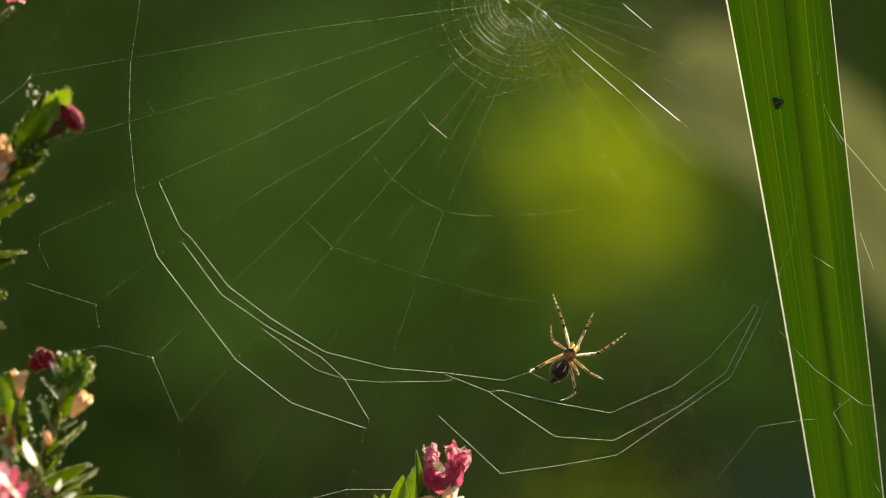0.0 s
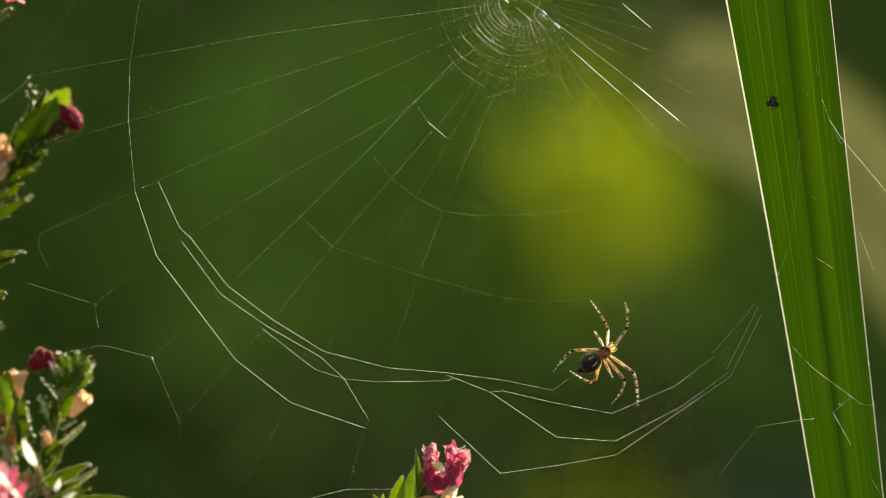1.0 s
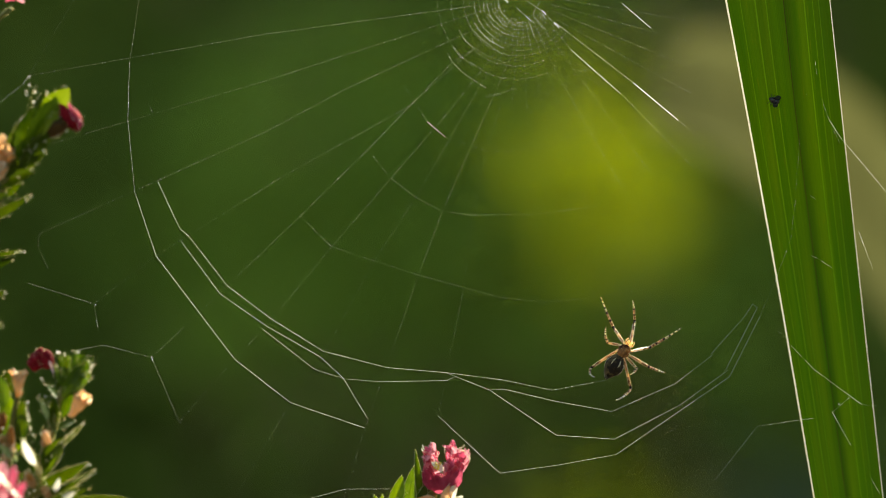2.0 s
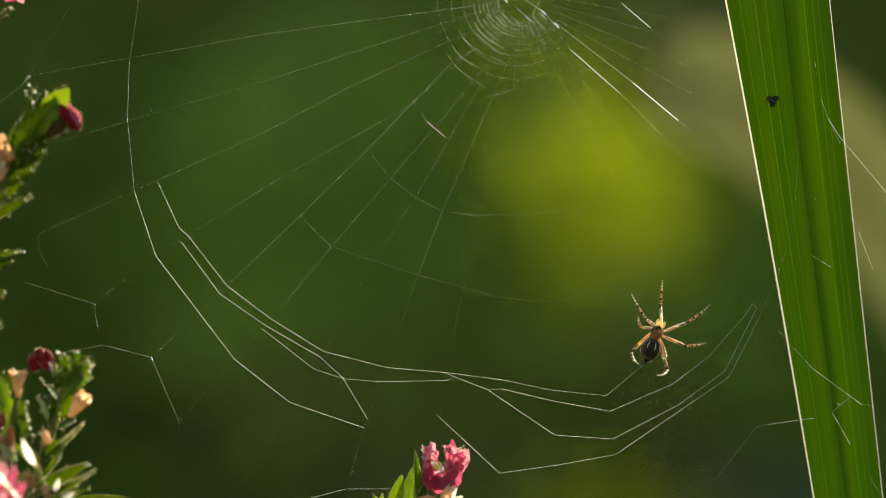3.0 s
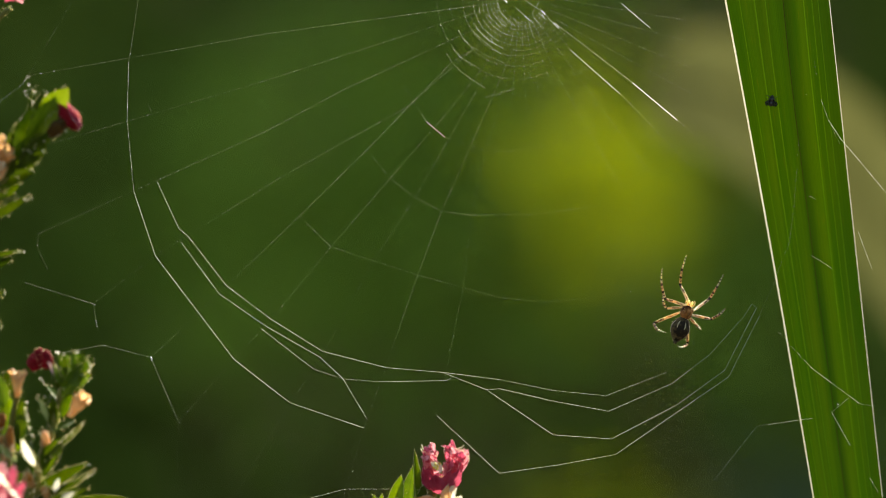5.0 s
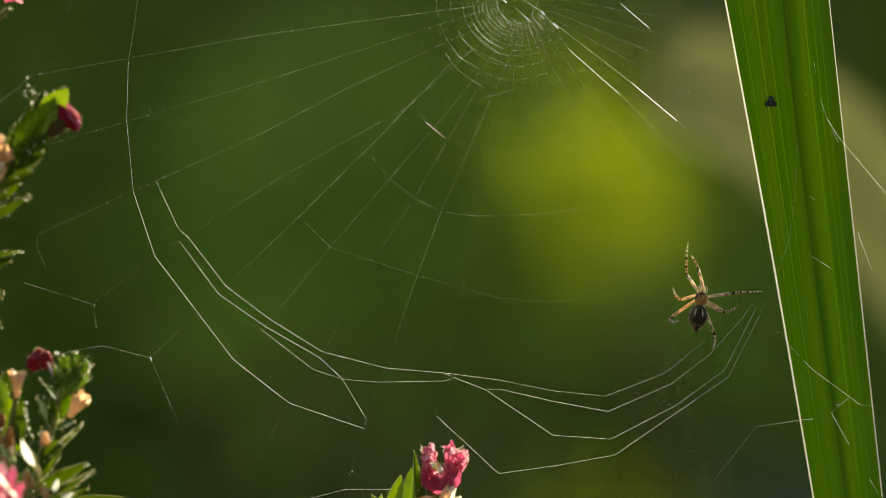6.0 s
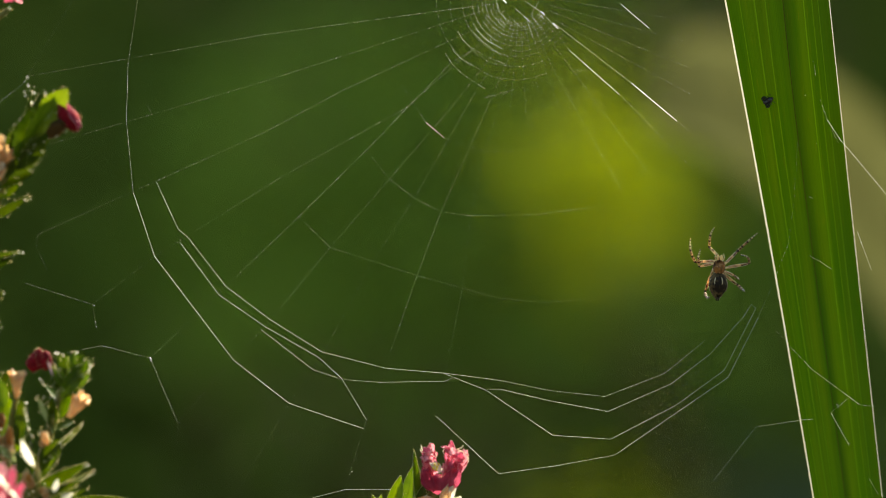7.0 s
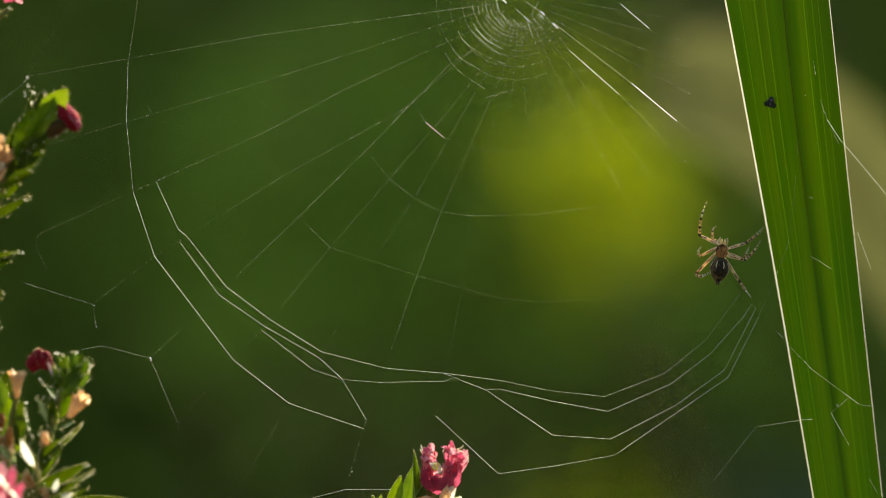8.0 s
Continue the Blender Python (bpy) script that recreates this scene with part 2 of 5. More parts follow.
def ball(bm, centre, size, rings=10, sides=14, index=0, shape=None):
    """An egg of three half-sizes; shape(z) scales its girth from pole to pole."""
    centre, rows = Vector(centre), []
    for i in range(rings + 1):
        z = -math.cos(math.pi * i / rings)
        r = math.sin(math.pi * i / rings) * (shape(z) if shape else 1)
        rows.append([bm.verts.new(centre + Vector((size[0] * r * math.cos(a), size[1] * r * math.sin(a), size[2] * z))) for a in (2 * math.pi * k / sides for k in range(sides))]
                    if 0 < i < rings else [bm.verts.new(centre + Vector((0, 0, size[2] * z)))])
    for i in range(rings):
        for k in range(sides):
            a, b = rows[i], rows[i + 1]
            j = (k + 1) % sides
            vs = (a[0], b[j], b[k]) if len(a) == 1 else (a[k], a[j], b[0]) if len(b) == 1 else (a[k], a[j], b[j], b[k])
            bm.faces.new(vs).material_index = index
    return bm


def aim(place, way, face=(0, -1, 0)):
    """A pose whose z runs along way and whose y turns towards face."""
    z = Vector(way).normalized()
    y = Vector(face) - z * Vector(face).dot(z)
    if y.length < 1e-4:
        y = z.orthogonal()
    y.normalize()
    x = y.cross(z)
    m = Matrix((x, y, z)).transposed().to_4x4()
    m.translation = place
    return m


def leaf_mesh(bm, m, length, width, bend=0.2, fold=0.25, teeth=0.0, hairs=0, rng=random, steps=9, thick=0.00018, widest=0.45, rim=0.0):
    """A lance-shaped leaf from the origin of m along its z: folded along the midrib, bent, with toothed edges, a raised midrib and a fringe of hairs."""
    rows = []
    for i in range(steps + 1):
        s = i / steps
        w = width * (math.sin(math.pi * min(s ** (math.log(0.5) / math.log(widest)), 1)) ** 0.8 if 0 < s < 1 else 0.02)
        if teeth and i % 2:
            w *= 1 + teeth
        z, y = length * (s - 0.1 * bend * s * s), -bend * length * s * s
        lift = fold * w
        wob = rng.uniform(-0.04, 0.04) * width
        rows.append([Vector((x * w, y + abs(x) * lift + wob * abs(x), z)) for x in (-1, -0.55, 0, 0.55, 1)])
    front = [[bm.verts.new(m @ p) for p in r] for r in rows]
    for i in range(steps):
        for k in range(4):
            bm.faces.new((front[i][k], front[i][k + 1], front[i + 1][k + 1], front[i + 1][k]))
    if thick and steps > 6:
        tube(bm, [m @ (r[2] + Vector((0, 0.00008, 0))) for r in rows], [max(width * 0.05 * (1 - i / steps), 0.00003) for i in range(steps + 1)], 5)
    # pale tubes put the bright sunlit edge of the leaf into shape
    for edge in (0, 4) if rim else ():
        tube(bm, [m @ r[edge] for r in rows], rim, 4, index=lambda i: 1)
    for j in range(int(hairs * 0.6)):
        s, sgn = rng.uniform(0.08, 1.0) * steps, rng.choice((0, 4))
        i = min(int(s), steps - 1)
        p = rows[i][sgn].lerp(rows[i + 1][sgn], s - i)
        out = Vector(((sgn - 2) * 0.4, rng.uniform(-0.6, 0.6), rng.uniform(0.1, 0.9))).normalized()
        ln = rng.uniform(0.0004, 0.0011)
        a = [bm.verts.new(m @ (p + Vector(q) * 0.0001)) for q in ((1, 0, 0), (-0.5, 0.9, 0), (-0.5, -0.9, 0))]
        tip = bm.verts.new(m @ (p + out * ln))
        for q in range(3):
            bm.faces.new((a[q], a[(q + 1) % 3], tip)).material_index = 1
        # a pale ball on some tips is put in for a sun glint
        if j % 7 == 0:
            g = rng.uniform(0.00008, 0.00019)
            ball(bm, m @ (p + out * ln), (g, g, g), 4, 6, 1)
    return bm


def petal_mesh(bm, m, length, width, cup=0.3, ruffle=0.25, seed=0, rows_n=7, cols_n=8, waist=0.35, crumple=0.1, rim=0.0):
    """A crumpled petal from the origin of m along its z, narrow at the base, ruffled at the rim."""
    rng = random.Random(seed)
    ph = [rng.uniform(0, 6.28) for _ in range(4)]
    grid = []
    for i in range(rows_n + 1):
        s = i / rows_n
        w = width * (waist + (1 - waist) * math.sin(math.pi * min(s * 0.62 + 0.04, 0.6) / 1.2)) * (1.0 if s < 0.8 else 1 - (s - 0.8) * 1.6)
        row = []
        for k in range(cols_n + 1):
            x = 2 * k / cols_n - 1
            rag = rng.uniform(-0.03, 0.03) * s ** 3
            y = cup * length * (x * x * 0.5 - s * s * 0.6) + ruffle * length * s * (0.5 * math.sin(5.2 * x + ph[0]) * math.sin(4 * s + ph[1]) + 0.3 * math.sin(9 * x + ph[2]))
            row.append(Vector((x * w, y, length * (s * (1 - 0.3 * x * x) + rag))) + crumple * length * s * noise.noise_vector(Vector((x * 1.6, s * 2.2, seed * 3.7))))
        grid.append(row)
    a = [[bm.verts.new(m @ p) for p in r] for r in grid]
    for i in range(rows_n):
        for k in range(cols_n):
            bm.faces.new((a[i][k], a[i][k + 1], a[i + 1][k + 1], a[i + 1][k]))
    if rim:
        half = rows_n // 2
        edge = [r[0] for r in grid[half:]] + grid[-1][1:-1] + [r[-1] for r in grid[:half - 1:-1]]
        tube(bm, [m @ p for p in edge], [rim * (0.4 + 1.2 * abs(noise.noise(p * 3000))) for p in edge], 4, index=lambda i: 1)
    return bm


# ---- ground and distance ----
def ground():
    bm = bmesh.new()
    n, size = 60, 3000.0
    vs = []
    for i in range(n + 1):
        for k in range(n + 1):
            a, b = 2 * i / n - 1, 2 * k / n - 1
            x, y = size * a * abs(a) ** 3, size * b * abs(b) ** 3
            flat = abs(x) > 8 or abs(y) > 12
            vs.append(bm.verts.new((x, y, 0 if flat else 0.03 * noise.noise((x * 1.3, y * 1.3, 0)) - 0.015)))
    for i in range(n):
        for k in range(n):
            j = i * (n + 1) + k
            bm.faces.new((vs[j], vs[j + n + 1], vs[j + n + 2], vs[j + 1]))
    tagged(part("ground", bm, SOIL), "dark bare garden soil under the plants", "ground", kind="structure")


def clump(bm, rng, centre, size, count, length, width, up=0.3):
    """Loose leaves scattered in an egg of half-sizes size."""
    for _ in range(count):
        d = Vector((rng.gauss(0, 0.48), rng.gauss(0, 0.48), rng.gauss(0, 0.48)))
        while d.length > 1.5:
            d = Vector((rng.gauss(0, 0.48), rng.gauss(0, 0.48), rng.gauss(0, 0.48)))
        p = Vector(centre) + Vector((d.x * size[0], d.y * size[1], d.z * size[2]))
        way = Vector((rng.uniform(-1, 1), rng.uniform(-1, 1), rng.uniform(-0.6, 0.6) + up))
        m = aim(p, way, to_sun + Vector((rng.gauss(0, 0.4), rng.gauss(0, 0.4), rng.gauss(0, 0.4))))
        k = rng.uniform(0.7, 1.25)
        leaf_mesh(bm, m, length * k, width * k, bend=rng.uniform(0.1, 0.4), rng=rng, steps=4, thick=0.0008)


def hedge():
    rng = random.Random(4)
    ob = thing("hedge", "tall dense dark green hedge in its own shade", "hedge", (0, 6.2, 0))
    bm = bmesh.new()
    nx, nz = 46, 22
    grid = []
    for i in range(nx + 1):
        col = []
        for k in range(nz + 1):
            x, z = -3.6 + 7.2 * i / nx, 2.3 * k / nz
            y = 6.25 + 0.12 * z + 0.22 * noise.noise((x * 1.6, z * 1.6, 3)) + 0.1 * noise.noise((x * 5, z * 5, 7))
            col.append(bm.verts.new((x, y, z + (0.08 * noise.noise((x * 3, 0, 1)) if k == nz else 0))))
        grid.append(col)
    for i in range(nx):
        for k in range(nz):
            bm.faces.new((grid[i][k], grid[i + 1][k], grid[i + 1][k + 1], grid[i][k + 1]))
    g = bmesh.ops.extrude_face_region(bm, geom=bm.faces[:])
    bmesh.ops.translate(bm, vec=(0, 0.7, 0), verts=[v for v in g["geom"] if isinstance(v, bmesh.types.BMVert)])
    part("shaded_core", bm, HEDGE_CORE, ob, "solid inside of the hedge, its shade put into a darker colour")
    bm = bmesh.new()
    for _ in range(7000):
        x, z = rng.uniform(-3.4, 3.4), rng.uniform(0.02, 2.35)
        if abs(x) > 1.2 and rng.random() < 0.6:
            continue
        y = 6.2 + 0.12 * z + 0.22 * noise.noise((x * 1.6, z * 1.6, 3)) - abs(rng.gauss(0, 0.07))
        m = aim((x, y, z), (rng.uniform(-1, 1), rng.uniform(-1, 0.1), rng.uniform(-1.2, 0.5)), (rng.uniform(-0.7, 0.7), -1, rng.uniform(-0.2, 1)))
        k = rng.uniform(0.7, 1.3)
        leaf_mesh(bm, m, 0.075 * k, 0.021 * k, bend=rng.uniform(0.1, 0.4), rng=rng, steps=4, thick=0.0008)
    tagged(part("foliage", bm, HEDGE, ob), kind="stuff")
    bm = bmesh.new()
    # lighter leaves go where the hedge is to look brighter
    tufts = [(-0.1, 0.57, 0.11)] * 450 + [(0.02, 0.46, 0.12)] * 270 + [(0.36, 0.5, 0.1)] * 80 + [(0.06, 0.7, 0.12)] * 300 + [(-0.06, 0.54, 0.11)] * 1150 + [(0.1, 0.52, 0.08)] * 100 + [(0.12, 0.84, 0.08)] * 150 + [(-0.08, 0.69, 0.075)] * 520 + [(-0.1, 0.6, 0.085)] * 250 + [(-0.19, 0.69, 0.08)] * 70 + [(-0.13, 0.48, 0.085)] * 560 + [(0.0, 0.72, 0.05)] * 120
    for cx, cz, wide in tufts:
        x, z = rng.gauss(cx, wide), rng.gauss(cz, wide * 0.9)
        y = 6.1 + 0.12 * z + 0.22 * noise.noise((x * 1.6, z * 1.6, 3)) - abs(rng.gauss(0, 0.05))
        m = aim((x, y, z), (rng.uniform(-1, 1), rng.uniform(-1, 0.1), rng.uniform(-0.6, 1)), (rng.uniform(-0.7, 0.7), -1, rng.uniform(0.2, 1.4)))
        k = rng.uniform(0.7, 1.2)
        leaf_mesh(bm, m, 0.05 * k, 0.015 * k, bend=rng.uniform(0.1, 0.4), rng=rng, steps=4, thick=0)
    tagged(part("lit_foliage", bm, HEDGE_LIT, ob, "lighter green leaves, the hedge's brighter light put into colour"), kind="stuff")
    bm = bmesh.new()
    for cx, cz, wide in [(0.0, 0.37, 0.12)] * 150 + [(-0.16, 0.36, 0.1)] * 20 + [(0.3, 0.84, 0.08)] * 60 + [(-0.08, 0.82, 0.12)] * 60:
        x, z = rng.gauss(cx, wide), max(0.02, rng.gauss(cz, wide * 0.7))
        y = 6.08 + 0.12 * z + 0.22 * noise.noise((x * 1.6, z * 1.6, 3)) - abs(rng.gauss(0, 0.05))
        m = aim((x, y, z), (rng.uniform(-1, 1), rng.uniform(-1, 0.1), rng.uniform(-1, 0.4)), (rng.uniform(-0.7, 0.7), -1, rng.uniform(-0.2, 1)))
        k = rng.uniform(0.7, 1.2)
        leaf_mesh(bm, m, 0.05 * k, 0.014 * k, bend=rng.uniform(0.1, 0.5), rng=rng, steps=4, thick=0)
    tagged(part("withered_foliage", bm, WITHERED, ob, "greyish brown withered leaves"), kind="stuff")


def bush(name, label, base, tops, material, seed):
    """A low bush of thin stems, each with a loose head of leaves: tops are (centre, half-sizes, count, leaf length)."""
    rng = random.Random(seed)
    ob = thing(name, label, "bush", base)
    for c, size, count, length in tops:
        bm = bmesh.new()
        c, b = Vector(c), Vector(base)
        tube(bm, smooth_line([b, b.lerp(c, 0.5) + Vector((rng.uniform(-0.04, 0.04), 0.02, 0)), c]), 0.0008, 6)
        part("stem", bm, STEM, ob)
        bm = bmesh.new()
        clump(bm, rng, c, size, count, length, length * 0.27)
        tagged(part("foliage", bm, material, ob), kind="stuff")


def dry_leaf():
    """A broad withered strap leaf arching down."""
    ob = thing("dry_leaf", "broad withered straw-coloured leaf arching behind the web", "leaf", at(1330, 6500, 1.1) * 1.0)
    ob.location.z = 0
    line = smooth_line([Vector((ob.location.x, 1.12, 0)), at(2150, 1400, 1.12), at(1880, 780, 1.1), at(1690, 530, 1.09), at(1560, 374, 1.085), at(1440, 258, 1.082), at(1320, 178, 1.09), at(1240, 150, 1.1), at(1165, 132, 1.11)], 6)
    wide = [0.02 + 0.0108 * min(1, i / 10) for i in range(len(line))]
    for j in range(1, 9):
        wide[-j] *= math.sqrt(1 - (1 - (j - 0.6) / 8) ** 2)
    bm = bmesh.new()
    grid = []
    for i, p in enumerate(line):
        d = (line[min(i + 1, len(line) - 1)] - line[max(i - 1, 0)]).normalized()
        side = d.cross(Vector((0.15, -1, 0.1 + 0.34 * max(0.0, (i - 31) / 17)))).normalized()
        nrm = side.cross(d)
        grid.append([(p + side * wide[i] * x + nrm * wide[i] * 0.06 * x * x + nrm * 0.004 * noise.noise((i * 0.5, x * 2, 0))) for x in (-1, -0.6, -0.2, 0.2, 0.6, 1)])
    a = [[bm.verts.new(p) for p in r] for r in grid]
    for i in range(len(a) - 1):
        for k in range(5):
            bm.faces.new((a[i][k], a[i][k + 1], a[i + 1][k + 1], a[i + 1][k]))
    part("blade", bm, STRAW, ob)
    bm = tube(bmesh.new(), [p + Vector((0, -0.001, 0)) for p in line], [w * 0.06 for w in wide], 6)
    part("midrib", bm, STRAW, ob)


ground()
hedge()
bush("sunlit_bush", "yellow-green leafy bush glowing in the sun", (0.28, 3.1, 0.0),
     [(at(1085, 335, 3.2), (0.056, 0.04, 0.06), 280, 0.0105), (at(1078, 332, 3.2), (0.086, 0.04, 0.088), 345, 0.0105), (at(975, 110, 3.2), (0.1, 0.04, 0.07), 50, 0.0105), (at(1000, 975, 3.1), (0.11, 0.04, 0.05), 150, 0.0105)], SUNNY, 5)
bush("silver_bush", "low silvery-green bush in the shade", (0.42, 5.8, 0.0), [(at(1375, 920, 5.8), (0.1, 0.05, 0.09), 90, 0.03)], SILVER, 6)
dry_leaf()


# ---- the strap leaf ----
STRAP_Y = 0.018


FOLD_X = (-1.08, -1.0, -0.6, 0.06, 0.26, 0.46, 0.7, 1.0, 1.08)
FOLD_Y = (0.02, 0.0, -0.03, -0.04, 0.075, 0.02, -0.05, 0.06, 0.06)


def strap_edge(x, v):
    """The place on the line x (from -1 to 1) at the height v of the strap leaf; its margins taper to the base and to a tip, its fold and veins run a little aslant."""
    half = 91 * math.exp(-v / 2150) if v > -200 else 100 * math.sin(math.pi / 2 * max(0.0, (v + 1750) / 1550)) ** 0.7
    mid = 1377 + 0.147 * v - 6e-6 * v * abs(v)
    fold = sum(float(np.interp(x + d, FOLD_X, FOLD_Y)) for d in (-0.07, -0.035, 0, 0.035, 0.07)) / 5
    across = x - 0.2 * (1 - math.exp(-max(-150, min(v, 1500)) / 400)) * max(0.0, 1 - x * x)
    lean = STRAP_Y + 0.0075 * math.tanh((v - 240) / 150)
    p = at(mid + half * across, v, lean)
    p.y = lean + half * UNIT * fold
    return p


def strap_strip(lo, hi, columns, vs):
    """A lengthwise strip of the leaf between two places across."""
    xs = [lo + (hi - lo) * k / columns for k in range(columns + 1)]
    bm = bmesh.new()
    uvs = bm.loops.layers.uv.new("across")
    grid = [[bm.verts.new(strap_edge(x, v)) for x in xs] for v in vs]
    for i in range(len(vs) - 1):
        for k in range(columns):
            ids = [(i, k), (i, k + 1), (i + 1, k + 1), (i + 1, k)]
            f = bm.faces.new([grid[a][b] for a, b in ids])
            for loop, (a, b) in zip(f.loops, ids):
                loop[uvs].uv = (xs[b] * 0.5 + 0.5, vs[a] / 1000)
    return bm


def strap_leaf():
    base = strap_edge(0, 3878)
    base.z = 0
    ob = thing("strap_leaf", "tall green strap-shaped leaf with pale margins, sun shining through", "leaf", base)
    vs = [-1740 + 60 * i for i in range(int((3878 + 1740) / 60) + 1)] + [3878]
    veins = ((-0.75, 0.008), (-0.46, 0.014), (-0.25, 0.009), (0.1, 0.008), (0.5, 0.01), (0.66, 0.005), (0.78, 0.009))
    edge = -1.0
    for x, w in veins + ((1.0, 0.0),):
        part("blade", strap_strip(edge, x - w, max(2, int((x - w - edge) * 14)), vs), STRAP, ob)
        if w:
            if x == 0.1:
                part("midrib", strap_strip(x - w, x + w, 1, vs), RIB, ob, "thin brownish midrib in the fold")
            else:
                part("vein", strap_strip(x - w, x + w, 1, vs), VEIN, ob, "fine pale vein")
        edge = x + w
    part("margin", strap_strip(-1.034, -1.0, 2, vs), MARGIN, ob, "pale cream margin")
    part("margin", strap_strip(1.0, 1.018, 2, vs), MARGIN, ob, "pale cream margin")
    return ob


strap = strap_leaf()


# ---- the web ----
web = thing("orb_web", "half-finished orb web of fine white silk threads", "spider web", at(925, 2, 0))


def thread(name, radius, *points, label="", silk=SILK):
    """One thread through (u, v) or (u, v, depth), radius in sheet units; it swells and thins a little as silk does, and
    fine silk narrows outwards to look dimmer.
    """
    pts = [at(*p) for p in points]
    line, r = [], []
    for a, b in zip(pts, pts[1:]):
        steps = max(2, int((b - a).length / (18 * UNIT)))
        for i in range(steps):
            line.append(a.lerp(b, i / steps))
    line.append(pts[-1])
    for p in line:
        # dimming away from the hub is put into the radius of fine threads
        thin = 1.22 - 0.65 * min(1.0, (p - web.location).length / (800 * UNIT)) if silk is FINE_SILK else 1.0
        r.append(thin * UNIT * radius * (0.47 if silk is SILK else 0.5 if silk in (GLINT, ROSY) else 3.0) * (1 + 0.45 * noise.noise(p * 900)))
    bm = bmesh.new()
    tube(bm, line, r, 5)
    return part(name, bm, silk, web, label)


def beads(name, radius, spacing, seed, *points):
    """Tiny sticky droplets along a thread."""
    rng = random.Random(seed)
    pts = [at(*p) for p in points]
    bm = bmesh.new()
    for a, b in zip(pts, pts[1:]):
        for i in range(max(1, int((b - a).length / (spacing * UNIT)))):
            k = rng.uniform(0.5, 1.4) * radius * UNIT
            ball(bm, a.lerp(b, rng.random()), (k, k, k), 4, 5)
    tagged(part(name, bm, GLINT, web), kind="stuff")


# radial threads, from the hub outwards
def radial(r, *pts):
    """A spoke from the hub outwards, set with droplets."""
    thread("radial_thread", r * (0.6 if r < 0.28 and pts[0][0] > 940 else 1.0), *pts, silk=FINE_SILK if r < 0.28 else SILK)
    beads("droplets", r * 1.7, 30, len(pts) + int(pts[0][0]), *pts)
    if pts[0][0] > 940 and pts[-1][1] > 0:
        beads("droplets", 0.28, 8, int(pts[-1][0]), *pts)


radial(0.24, (870, 6), (470, 60), (50, 134))
radial(0.2, (865, 15), (460, 146), (90, 254))
radial(0.24, (870, 38), (610, 158), (470, 233), (68, 414))
radial(0.2, (880, 50), (720, 190), (500, 312), (275, 453), (165, 538))
radial(0.24, (885, 60), (800, 110), (650, 265), (530, 383), (268, 633))
radial(0.2, (890, 75), (800, 190), (586, 437), (470, 578), (414, 636), (316, 747))
radial(0.13, (900, 80), (850, 150), (735, 350), (662, 461), (557, 654), (513, 713), (420, 872), (390, 930))
radial(0.19, (910, 85), (782, 375), (740, 487), (645, 758), (612, 865), (600, 930))
radial(0.08, (917, 85), (860, 267), (835, 381), (820, 510), (750, 860))
radial(0.15, (950, 55), (985, 130), (1105, 340))
radial(0.16, (965, 55), (1150, 305))
radial(0.25, (975, 42), (1010, 88), (1100, 167), (1230, 300))
radial(0.27, (985, 42), (1120, 146), (1228, 236))
thread("radial_thread", 0.24, (985, 42), (1120, 146))
radial(0.22, (985, 35), (1225, 166))
radial(0.2, (975, 18), (1225, 120))
radial(0.18, (975, 8), (1230, 76))
radial(0.16, (975, -4), (1230, 38))
radial(0.22, (960, -20), (1060, -140), (1230, -330))
radial(0.22, (930, -40), (960, -200), (1010, -420))
radial(0.22, (905, -38), (820, -220), (760, -430))
radial(0.22, (885, -20), (700, -140), (470, -300))
radial(0.22, (870, -4), (600, -50), (240, -130))

# frame threads out to the plants and the strap leaf
def mooring(r, *pts):
    thread("frame_thread", r, *pts, silk=FINE_SILK if r < 0.25 else SILK)


mooring(0.22, (135, -10), (50, 134, -0.02))
mooring(0.3, (50, 134, -0.02), (40, 149, -0.025), (-20, 195, -0.03))
mooring(0.2, (50, 134, -0.02), (52, 210, -0.03))
mooring(0.42, (550, 882), (612, 866), (760, 866))
mooring(0.22, (240, -130), (135, -10))
mooring(0.22, (240, -130), (470, -300), (760, -430), (1010, -420), (1230, -330, 0.01))
mooring(0.3, (1265, 850, -0.005), (1340, 755, -0.005), (1420, 743, -0.005), (1440, 741, -0.004))
NEAR = -0.004
for r, *pts in ((0.26, (1377, 586), (1392, 600)), (0.3, (1400, 612), (1419, 632)), (0.5, (1425, 638), (1439, 653)), (0.34, (1439, 653), (1500, 698)), (0.5, (1500, 698), (1524, 716)), (0.28, (1524, 716), (1551, 719)),
                (0.3, (1504, 704), (1473, 730)), (0.54, (1473, 730), (1505, 787)), (0.26, (1436, 452), (1452, 461)), (0.36, (1452, 461), (1473, 475)), (0.26, (1541, 847), (1557, 874)), (0.26, (1442, 107), (1446, 132)),
                (0.3, (1454, 176), (1467, 212)), (0.8, (1467, 212), (1490, 247)), (0.8, (1490, 247), (1520, 282), (1590, 366)), (0.26, (1474, 228), (1487, 254)), (0.7, (1520, 410), (1526, 427)), (0.6, (1526, 427), (1545, 477)),
                (0.26, (1434, 347), (1443, 352)), (0.24, (1345, 558), (1372, 499), (1380, 475)), (0.09, (1380, 475), (1398, 429), (1407, 361), (1415, 247))):
    thread("frame_thread", r * 0.62, *[(u, v, NEAR if u > 1378 else 0.0) for u, v in pts])
